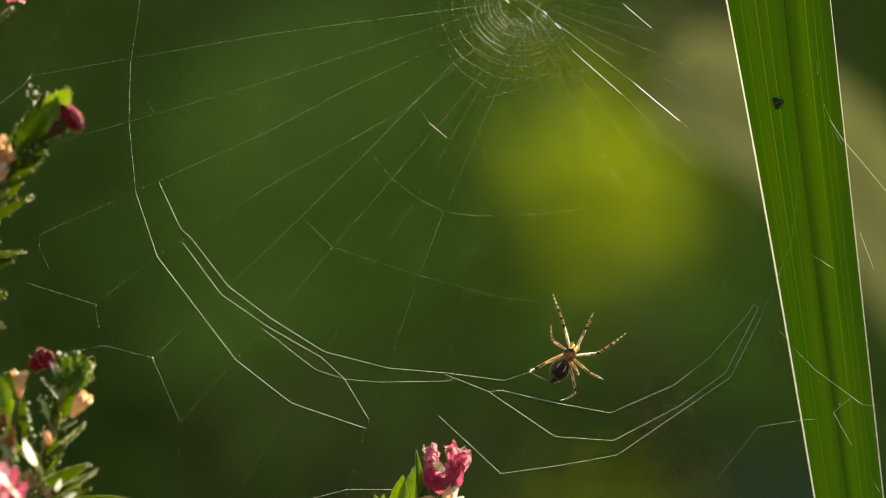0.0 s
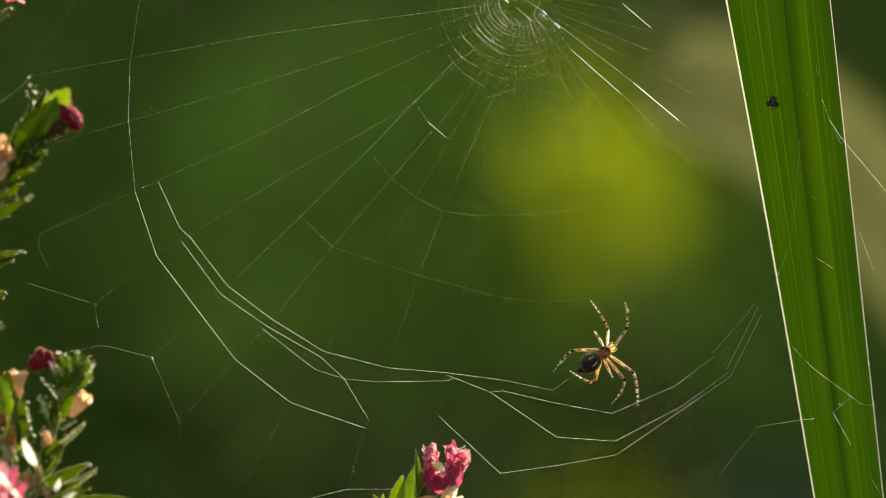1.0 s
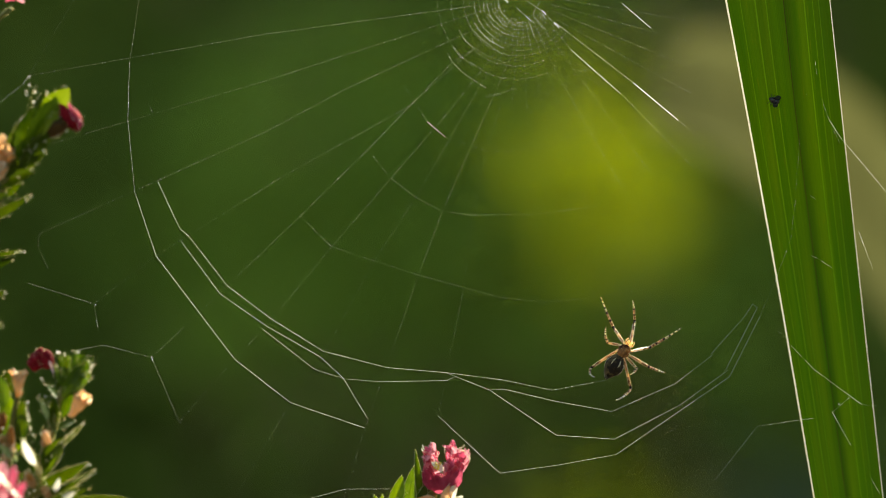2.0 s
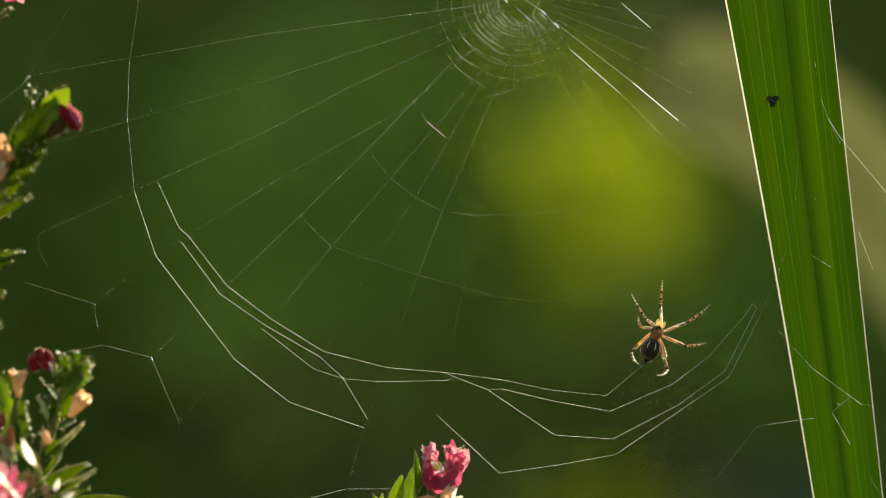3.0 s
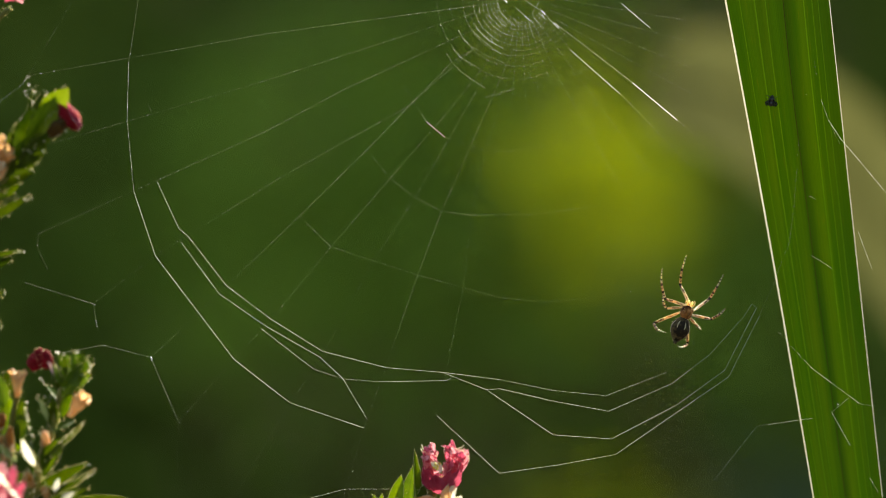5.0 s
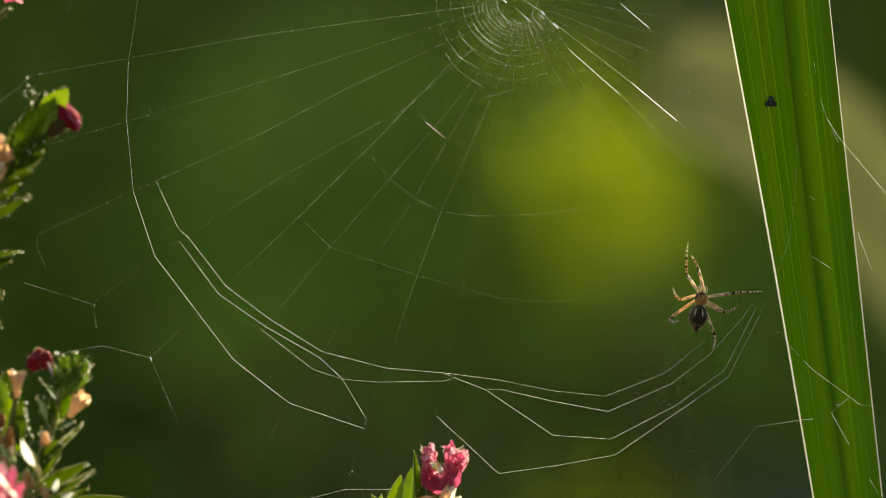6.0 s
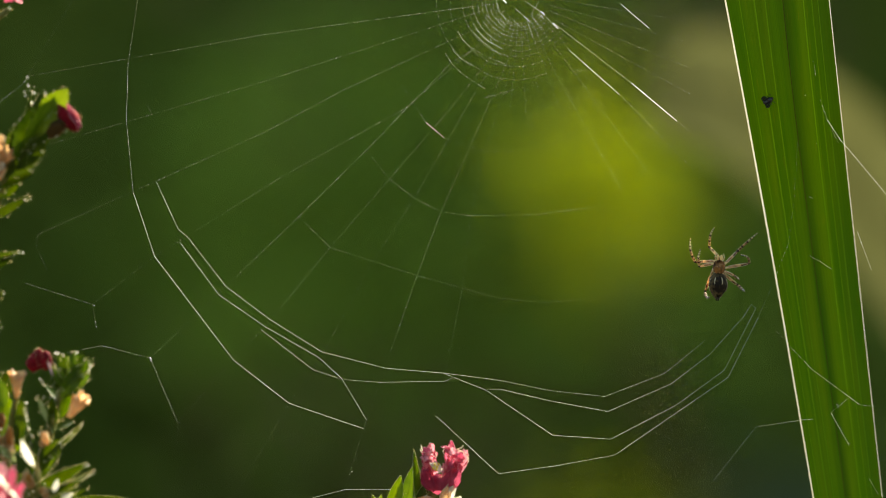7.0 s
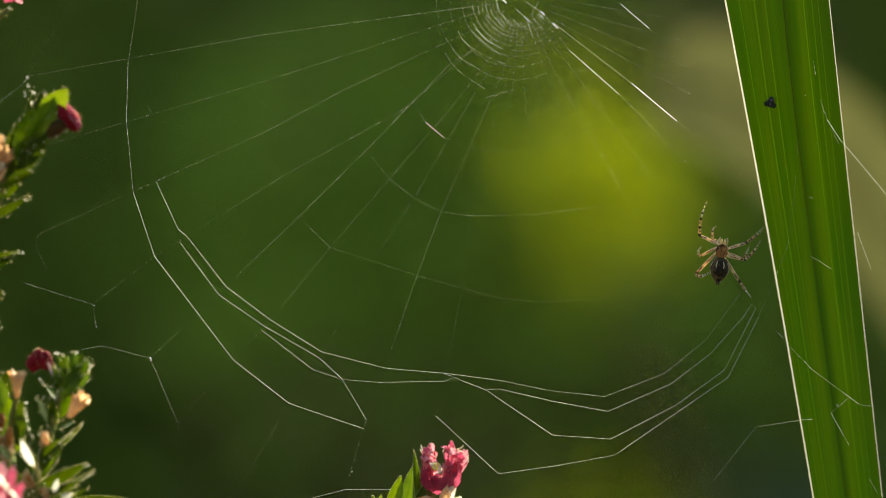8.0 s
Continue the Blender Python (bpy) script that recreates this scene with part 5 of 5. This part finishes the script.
def leg(seed, femur, shank, girth, front):
    """A leg in two lengths: the thigh, with the shank and foot hung at its knee. Dark rings, pale foot, bristles."""
    rng = random.Random(seed)
    n = 14
    line = [Vector((0, 0.04 * femur * UNIT * math.sin(math.pi * i / n), femur * UNIT * i / n)) for i in range(n + 1)]
    r = [girth * UNIT * (0.72 + 0.42 * math.sin(math.pi * (0.15 + 0.72 * i / n))) for i in range(n + 1)]
    bm = tube(bmesh.new(), line, r, 9, index=lambda i: 2 if i == n - 1 else (1 if i < 9 else 0))
    fuzz(bm, rng, 9, [(line[i] + Vector((math.cos(w), math.sin(w), 0)) * r[i], (math.cos(w), math.sin(w), 0.4)) for i in range(3, n) for w in (0, 1.5, 3, 4.5)], 3.6, 3)
    # pale lines along both sides put the thigh's rim light into shape
    for side in (-1, 1):
        edge = [p + Vector((side * k * 0.9, -k * 0.5, 0)) for p, k in zip(line[2:n - 1], r[2:n - 1])]
        tube(bm, edge, 0.42 * UNIT, 5, index=lambda i: 4)
    thigh = part("leg", bm, (AMBER, IVORY, BLACK, AMBER, PALE), spider, "amber leg with a pale base", local=True)
    n = 48
    line = []
    for i in range(n + 1):
        s = i / n
        line.append(Vector((0, -0.1 * shank * UNIT * math.sin(math.pi * s ** 0.8), shank * UNIT * s)))
    r = [girth * UNIT * (1.0 - 0.15 * s if s < 0.4 else 0.80 - 0.62 * (s - 0.4)) for s in (i / n for i in range(n + 1))]

    shift = rng.uniform(-0.03, 0.03)
    dark = [(0.0, 0.04), (0.18 + shift, 0.23 + shift), (0.41 + shift, 0.48 + shift), (0.6 + shift, 0.66 + shift), (0.75 + shift, 0.81 + shift), (0.88, 0.93), (0.98, 1.0)]

    def ring(i):
        s = (i + 0.5) / n
        if any(lo <= s < hi for lo, hi in dark):
            return 2
        return 0 if s < 0.4 + shift else 4
    bm = tube(bmesh.new(), line, r, 9, index=ring)
    fuzz(bm, rng, 14, [(line[i] + Vector((math.cos(w), math.sin(w), 0)) * r[i], (math.cos(w), math.sin(w), 0.5)) for i in range(1, 34) for w in (0, 1.5, 3, 4.5)], 3.8, 3)
    lower = part("shank", bm, (AMBER, IVORY, BLACK, AMBER, PALE), thigh, "shank and foot ringed in black and ivory", local=True)
    return thigh, lower


spider_body()
#                    seed  thigh shank girth  hip
LEGS = {
    "a": (leg(1, 60, 74, 2.4, True), 60, 74, (-5.5, 0, 9)),
    "b": (leg(2, 42, 48, 2.3, True), 42, 48, (-9.5, 0, 4)),
    "c": (leg(3, 60, 52, 2.4, False), 60, 52, (-9.5, 0, -5)),
    "d": (leg(4, 60, 74, 2.3, True), 60, 74, (4.5, 0, 10)),
    "e": (leg(5, 60, 70, 2.4, True), 60, 70, (9.5, 0, 4)),
    "f": (leg(6, 56, 56, 2.4, False), 56, 56, (9.5, 0, -3)),
    "g": (leg(7, 58, 50, 2.4, False), 58, 50, (5.0, 0, -11)),
    "h": (leg(9, 34, 30, 2.3, False), 34, 30, (7.5, 0, -8)),
}


def fly_on_leaf():
    ob = thing("fly", "tiny black fly resting on the strap leaf", "fly", (0, 0, 0))
    bm = ball(bmesh.new(), u3(0, 0, 0), (5.4 * UNIT, 4.2 * UNIT, 5.2 * UNIT), 8, 10)
    part("thorax", bm, FLY, ob, local=True)
    part("abdomen", ball(bmesh.new(), u3(0, 0.5, -6.5), (5.2 * UNIT, 3.6 * UNIT, 6.2 * UNIT), 8, 10), FLY, ob, local=True)
    part("head", ball(bmesh.new(), u3(0, 0, 5.4), (3.2 * UNIT, 2.6 * UNIT, 2.2 * UNIT), 8, 10), FLY, ob, local=True)
    for s in (-1, 1):
        bm = leaf_mesh(bmesh.new(), aim(u3(s * 2, -3.4, 1), (s * 0.55, 0.05, -1), (0, -1, 0)), 15 * UNIT, 5 * UNIT, 0, 0, 0, 0, random, 7, 0.00004, 0.65)
        part("wing", bm, WING, ob, "smoky folded wing", local=True)
        for z, dz in ((3, 4), (0, 0), (-3, -5)):
            bm = tube(bmesh.new(), [u3(s * 3, 1, z), u3(s * 7, -1, z + dz * 0.6), u3(s * 10, 4.4, z + dz)], UNIT * 0.5, 5)
            part("leg", bm, FLY, ob, local=True)
    return ob


fly = fly_on_leaf()

# the turn of silk that the spider is drawing: short stiff lengths that leave its abdomen one by one
STEP = 13.0
KNOTS = [(890, 673), (977, 691), (1073, 701), (1179, 660), (1251, 601), (1313, 517)]
DRAWN = [-1.0, 0.5, 2.4, 5.85, 7.65]
TIED = [-1.0, 0.35, 2.2, 4.35, 5.95, 7.85]


def silk_lengths():
    lot = []
    for i in range(5):
        need = math.dist(KNOTS[i], KNOTS[i + 1])
        for k in range(int(need / STEP) + 1):
            bm = tube(bmesh.new(), [(0, 0, 0), (0, 0, STEP * 0.5 * UNIT), (0, 0, STEP * 1.02 * UNIT)], UNIT * (0.17 if i < 4 else 0.13), 5)
            lot.append((i, k, part("new_thread", bm, SILK, web, local=True)))
    return lot


NEW_SILK = silk_lengths()


def glide(rows, t):
    """A value between rows of (seconds, numbers...), soft and without overshoot."""
    if t <= rows[0][0]:
        return list(rows[0][1:])
    if t >= rows[-1][0]:
        return list(rows[-1][1:])
    i = max(k for k in range(len(rows) - 1) if rows[k][0] <= t)
    h = rows[i + 1][0] - rows[i][0]
    x = (t - rows[i][0]) / h
    out = []
    for c in range(1, len(rows[0])):
        def slope(j):
            if j == 0 or j == len(rows) - 1:
                return 0.0
            a = (rows[j][c] - rows[j - 1][c]) / (rows[j][0] - rows[j - 1][0])
            b = (rows[j + 1][c] - rows[j][c]) / (rows[j + 1][0] - rows[j][0])
            return 0.0 if a * b <= 0 else 2 * a * b / (a + b)
        p, q, m, n = rows[i][c], rows[i + 1][c], slope(i) * h, slope(i + 1) * h
        out.append(p * (1 - 3 * x * x + 2 * x ** 3) + m * (x - 2 * x * x + x ** 3) + q * (3 * x * x - 2 * x ** 3) + n * (x ** 3 - x * x))
    return out


# rows of the body's walk: seconds, middle of the front body, middle of the abdomen
BODY = [(0.0, 1006, 627, 985, 659), (0.5, 1028, 627, 1001, 658), (0.8, 1050, 625, 1025, 646), (1.0, 1069, 624, 1041, 644), (1.2, 1085, 620, 1062, 648), (1.5, 1091, 623, 1070, 653),
        (1.7, 1093, 624, 1073, 656), (2.8, 1157, 594, 1132, 627), (3.0, 1163, 588, 1150, 621), (3.5, 1171, 592, 1160, 625), (4.0, 1182, 603, 1178, 638), (4.2, 1190, 590, 1174, 621),
        (4.5, 1202, 562, 1187, 598), (4.7, 1206, 552, 1190, 585), (5.8, 1243, 550, 1245, 585), (6.0, 1243, 527, 1237, 562), (6.2, 1252, 508, 1238, 541), (6.5, 1263, 488, 1253, 522),
        (7.0, 1275, 470, 1273, 507), (7.2, 1275, 475, 1280, 511), (7.5, 1297, 482, 1303, 516), (7.8, 1277, 461, 1280, 497), (8.0, 1280, 442, 1275, 479)]

# rows of the legs' walk: seconds, foot, knee
STRIDE_A = [(0.0, 976, 520, 998, 582), (0.5, 1041, 523, 1030, 577), (0.8, 1037, 537, 1055, 587), (1.0, 1044, 532, 1076, 588), (1.2, 1047, 530, 1078, 586), (1.5, 1048, 525, 1078, 582),
            (1.7, 1049, 527, 1079, 586), (2.8, 1119, 525, 1142, 580), (3.0, 1118, 521, 1148, 568), (3.5, 1118, 521, 1153, 570), (4.0, 1120, 520, 1160, 570), (4.2, 1175, 482, 1178, 546),
            (4.5, 1178, 487, 1186, 540), (4.7, 1172, 480, 1182, 535), (5.8, 1175, 473, 1210, 522), (6.0, 1220, 428, 1222, 490), (6.2, 1225, 430, 1234, 484), (6.5, 1223, 425, 1237, 478),
            (7.0, 1224, 421, 1240, 463), (7.2, 1224, 422, 1242, 467), (7.5, 1228, 420, 1257, 475), (7.8, 1235, 368, 1246, 430), (8.0, 1253, 356, 1247, 418)]
STRIDE_B = [(0.0, 973, 575, 980, 606), (0.5, 985, 577, 1002, 605), (0.8, 1026, 572, 1037, 600), (1.0, 1050, 588, 1060, 600), (1.2, 1054, 585, 1068, 611), (1.5, 1055, 580, 1066, 608),
            (1.7, 1056, 582, 1068, 610), (2.8, 1133, 563, 1132, 592), (3.0, 1130, 560, 1140, 581), (3.5, 1133, 562, 1145, 585), (4.0, 1132, 560, 1147, 590), (4.2, 1135, 558, 1155, 576),
            (4.5, 1130, 553, 1162, 559), (4.7, 1165, 525, 1175, 549), (5.8, 1191, 512, 1204, 540), (6.0, 1193, 508, 1210, 530), (6.2, 1192, 507, 1215, 511), (6.5, 1194, 503, 1221, 498),
            (7.0, 1242, 440, 1245, 470), (7.2, 1242, 440, 1250, 472), (7.5, 1245, 440, 1255, 474), (7.8, 1240, 435, 1243, 465), (8.0, 1243, 436, 1246, 451)]
STRIDE_C = [(0.0, 935, 658, 945, 652), (0.5, 944, 655, 953, 640), (0.8, 975, 645, 1006, 617), (1.0, 978, 659, 1016, 621), (1.2, 1045, 665, 1037, 634), (1.5, 1047, 675, 1035, 661),
            (1.7, 1041, 675, 1034, 665), (2.8, 1117, 633, 1107, 600), (3.0, 1130, 645, 1122, 620), (3.5, 1120, 643, 1118, 632), (4.0, 1125, 645, 1132, 635), (4.2, 1126, 618, 1122, 609),
            (4.5, 1157, 619, 1143, 597), (4.7, 1164, 592, 1146, 570), (5.8, 1212, 582, 1218, 575), (6.0, 1202, 567, 1190, 562), (6.2, 1202, 549, 1192, 540), (6.5, 1218, 543, 1207, 518),
            (7.0, 1258, 525, 1253, 512), (7.2, 1285, 511, 1258, 517), (7.5, 1277, 512, 1280, 502), (7.8, 1262, 495, 1243, 503), (8.0, 1258, 481, 1237, 482)]
STRIDE_D = [(0.0, 1047, 553, 1034, 584), (0.5, 1052, 565, 1060, 588), (0.8, 1078, 535, 1090, 577), (1.0, 1104, 535, 1107, 584), (1.2, 1107, 540, 1112, 582), (1.5, 1105, 540, 1106, 590),
            (1.7, 1106, 541, 1110, 585), (2.8, 1170, 493, 1166, 546), (3.0, 1172, 497, 1171, 547), (3.5, 1172, 497, 1178, 547), (4.0, 1175, 500, 1182, 560), (4.2, 1180, 500, 1198, 545),
            (4.5, 1193, 440, 1206, 508), (4.7, 1212, 450, 1206, 508), (5.8, 1221, 455, 1229, 515), (6.0, 1223, 452, 1240, 478), (6.2, 1242, 420, 1256, 480), (6.5, 1261, 393, 1256, 450),
            (7.0, 1266, 402, 1263, 440), (7.2, 1267, 402, 1265, 452), (7.5, 1270, 404, 1273, 457), (7.8, 1267, 402, 1265, 445), (8.0, 1269, 400, 1270, 425)]
STRIDE_E = [(0.0, 1105, 590, 1051, 626), (0.5, 1121, 690, 1085, 646), (0.8, 1077, 700, 1096, 657), (1.0, 1127, 720, 1117, 657), (1.2, 1190, 648, 1140, 622), (1.5, 1177, 556, 1146, 609),
            (1.7, 1187, 575, 1138, 620), (2.8, 1252, 590, 1200, 589), (3.0, 1256, 540, 1216, 572), (3.5, 1268, 544, 1218, 579), (4.0, 1272, 577, 1219, 600), (4.2, 1283, 611, 1245, 591),
            (4.5, 1303, 562, 1248, 555), (4.7, 1277, 488, 1250, 530), (5.8, 1316, 485, 1274, 541), (6.0, 1350, 515, 1298, 519), (6.2, 1343, 521, 1296, 508), (6.5, 1347, 430, 1306, 461),
            (7.0, 1342, 412, 1306, 447), (7.2, 1330, 400, 1305, 457), (7.5, 1330, 408, 1318, 458), (7.8, 1279, 367, 1304, 428), (8.0, 1353, 402, 1321, 430)]
STRIDE_F = [(0.0, 1066, 671, 1038, 657), (0.5, 1077, 678, 1055, 658), (0.8, 1086, 676, 1080, 656), (1.0, 1080, 716, 1104, 672), (1.2, 1123, 675, 1132, 660), (1.5, 1175, 662, 1133, 654),
            (1.7, 1173, 662, 1133, 653), (2.8, 1202, 637, 1210, 623), (3.0, 1250, 607, 1212, 612), (3.5, 1246, 613, 1212, 611), (4.0, 1250, 619, 1218, 621), (4.2, 1247, 615, 1223, 609),
            (4.5, 1247, 611, 1256, 598), (4.7, 1267, 557, 1252, 566), (5.8, 1312, 533, 1281, 562), (6.0, 1308, 540, 1282, 550), (6.2, 1308, 537, 1281, 532), (6.5, 1322, 508, 1298, 499),
            (7.0, 1312, 450, 1326, 466), (7.2, 1360, 453, 1311, 484), (7.5, 1340, 458, 1340, 474), (7.8, 1322, 418, 1329, 455), (8.0, 1349, 425, 1318, 458)]
STRIDE_G = [(0.0, 989, 708, 1017, 690), (0.5, 988, 709, 1022, 692), (0.8, 982, 709, 1025, 686), (1.0, 1007, 657, 1052, 675), (1.2, 1013, 678, 1060, 679), (1.5, 1088, 716, 1101, 694),
            (1.7, 1088, 719, 1108, 696), (2.8, 1098, 660, 1142, 654), (3.0, 1162, 664, 1183, 655), (3.5, 1192, 675, 1201, 658), (4.0, 1187, 674, 1213, 656), (4.2, 1187, 678, 1200, 655),
            (4.5, 1176, 622, 1210, 612), (4.7, 1180, 613, 1205, 609), (5.8, 1263, 612, 1282, 597), (6.0, 1262, 617, 1270, 600), (6.2, 1262, 590, 1266, 571), (6.5, 1254, 552, 1273, 546),
            (7.0, 1320, 515, 1306, 501), (7.2, 1330, 525, 1315, 504), (7.5, 1326, 528, 1341, 520), (7.8, 1327, 528, 1315, 503), (8.0, 1330, 525, 1312, 497)]
STRIDE_H = [(0.0, 1021, 663, 1018, 655), (0.5, 1024, 664, 1040, 660), (0.8, 1068, 670, 1062, 656), (1.0, 1083, 668, 1078, 660), (1.2, 1080, 665, 1098, 655), (1.5, 1085, 662, 1107, 655),
            (1.7, 1092, 668, 1110, 655), (2.8, 1173, 637, 1177, 628), (3.0, 1172, 635, 1179, 627), (3.5, 1190, 631, 1195, 624), (4.0, 1203, 633, 1203, 626), (4.2, 1218, 613, 1211, 604),
            (4.5, 1231, 595, 1224, 587), (4.7, 1233, 588, 1224, 575), (5.8, 1273, 572, 1266, 566), (6.0, 1276, 551, 1268, 546), (6.2, 1293, 514, 1283, 529), (6.5, 1295, 510, 1281, 500),
            (7.0, 1310, 494, 1300, 486), (7.2, 1312, 490, 1303, 481), (7.5, 1325, 495, 1317, 492), (7.8, 1312, 464, 1303, 460), (8.0, 1328, 436, 1314, 458)]

# give of the two turns under the spider: seconds, aside, down
GIVE = [(0.0, 0.0, 2.5), (0.5, 0.0, 2.5), (1.0, 4.0, 4.0), (1.5, 4.5, 1.2), (3.0, 1.6, 0.6), (4.0, 0.0, 0.5), (6.0, 0.0, 0.0), (8.0, 0.0, -0.5)]

FLY_PATH = [(0.0, 1378, 180, 70), (0.5, 1374, 178, 40), (1.0, 1367, 177, 5), (1.5, 1368, 177, -70), (3.0, 1364, 176, -60), (3.5, 1362, 176, -75), (4.0, 1365, 176, -30), (4.5, 1367, 176, 10), (6.0, 1366, 176, 0), (6.5, 1364, 176, 25), (7.0, 1364, 176, 60), (8.0, 1367, 177, 15)]


def body_pose(t):
    u, v, au, av = glide(BODY, t)
    return Matrix.Translation(at(u, v, SPIDER_Y)) @ Matrix.Rotation(math.atan2(u - au, av - v), 4, "Y")


def leg_pose(t, stride, thigh, shank, hip):
    """The thigh's pose on the body and the shank's on the thigh: knees stand out behind, feet reach back to the web."""
    body = body_pose(t).inverted()
    u, v, ku, kv = glide(stride, t)
    hip = u3(*hip)
    foot, knee = body @ at(u, v, SPIDER_Y), body @ at(ku, kv, SPIDER_Y)
    k = Vector((knee.x - hip.x, 0, knee.z - hip.z))
    if k.length > thigh * UNIT * 0.985:
        k *= thigh * UNIT * 0.985 / k.length
    k.y = 0.8 * math.sqrt((thigh * UNIT) ** 2 - k.length_squared)
    k = k.normalized() * thigh * UNIT
    f = Vector((foot.x - hip.x - k.x, 0, foot.z - hip.z - k.z))
    if f.length > shank * UNIT * 0.985:
        f *= shank * UNIT * 0.985 / f.length
    f.y = -math.sqrt((shank * UNIT) ** 2 - f.length_squared)
    a = aim(hip, k, (0.1 * (1 if hip.x > 0 else -1), 1, 0.001))
    knee_at = Vector((0, 0, thigh * UNIT))
    b = a.to_3x3().inverted() @ f
    bow = k - f * (k.dot(f) / f.length_squared)
    return a, aim(knee_at, b, a.to_3x3().inverted() @ (Vector((0, -0.6, 0)) - bow / k.length))


HELD = ((-1.0, 0.25), (1.3, 1.95), (3.2, 4.15))


def silk_pose(t, i, k):
    """Where the k-th length of stretch i lies: still inside the abdomen, strung from the last knot (over a hind foot while it is held there) to the spinnerets, or tied."""
    body = body_pose(t)
    a, b = at(*KNOTS[i]), at(*KNOTS[i + 1])
    inside = Matrix.Translation(-web.location) @ body @ Matrix.Translation(u3(0, 3, -46))
    if t < DRAWN[i]:
        return inside
    x = min(1.0, max(0.0, (t - TIED[i + 1] + 0.25) / 0.25))
    end = (body @ u3(0, -2, -60)).lerp(b, x * x * (3 - 2 * x))
    line = [a, end]
    if x == 0 and any(lo <= t <= hi for lo, hi in HELD):
        line = [a, at(*glide(STRIDE_C, t)[:2], 0.0005), end]
    s = k * STEP * UNIT
    for p, q in zip(line, line[1:]):
        d = (q - p).length
        if s < d - 2 * UNIT:
            s = max(0.0, min(s, d - STEP * UNIT))
            return Matrix.Translation(-web.location) @ aim(p + (q - p) * (s / d), q - p)
        s = max(0.0, s - d)
    return inside


def motions():
    times = [round(0.1 * i, 1) for i in range(81)]
    walk(spider, [(t, body_pose(t)) for t in times])
    for key, stride in (("a", STRIDE_A), ("b", STRIDE_B), ("c", STRIDE_C), ("d", STRIDE_D), ("e", STRIDE_E), ("f", STRIDE_F), ("g", STRIDE_G), ("h", STRIDE_H)):
        (thigh, lower), tl, sl, hip = LEGS[key]
        both = [(t, *leg_pose(t, stride, tl, sl, hip)) for t in times]
        walk(thigh, [(t, a) for t, a, b in both])
        walk(lower, [(t, b) for t, a, b in both])
    for i, k, ob in NEW_SILK:
        walk(ob, [(t, silk_pose(t, i, k)) for t in times])
    for ob in SAGGING:
        walk(ob, [(t, Matrix.Translation(Vector((du * UNIT, 0, -dv * UNIT)))) for t, du, dv in GIVE])
    walk(strap, [(t, Matrix.Translation(strap.location + Vector((du * UNIT, 0, 0)))) for t, du in ((0.0, -0.8), (1.5, 0.0), (4.5, 0.2), (6.0, 1.2), (8.0, 1.6))])
    rest = strap_edge(-0.2, 178).y - 4.2 * UNIT
    walk(fly, [(t, Matrix.Translation(at(u, v, rest)) @ Matrix.Rotation(radians(turn), 4, "Y")) for t, u, v, turn in FLY_PATH])


motions()
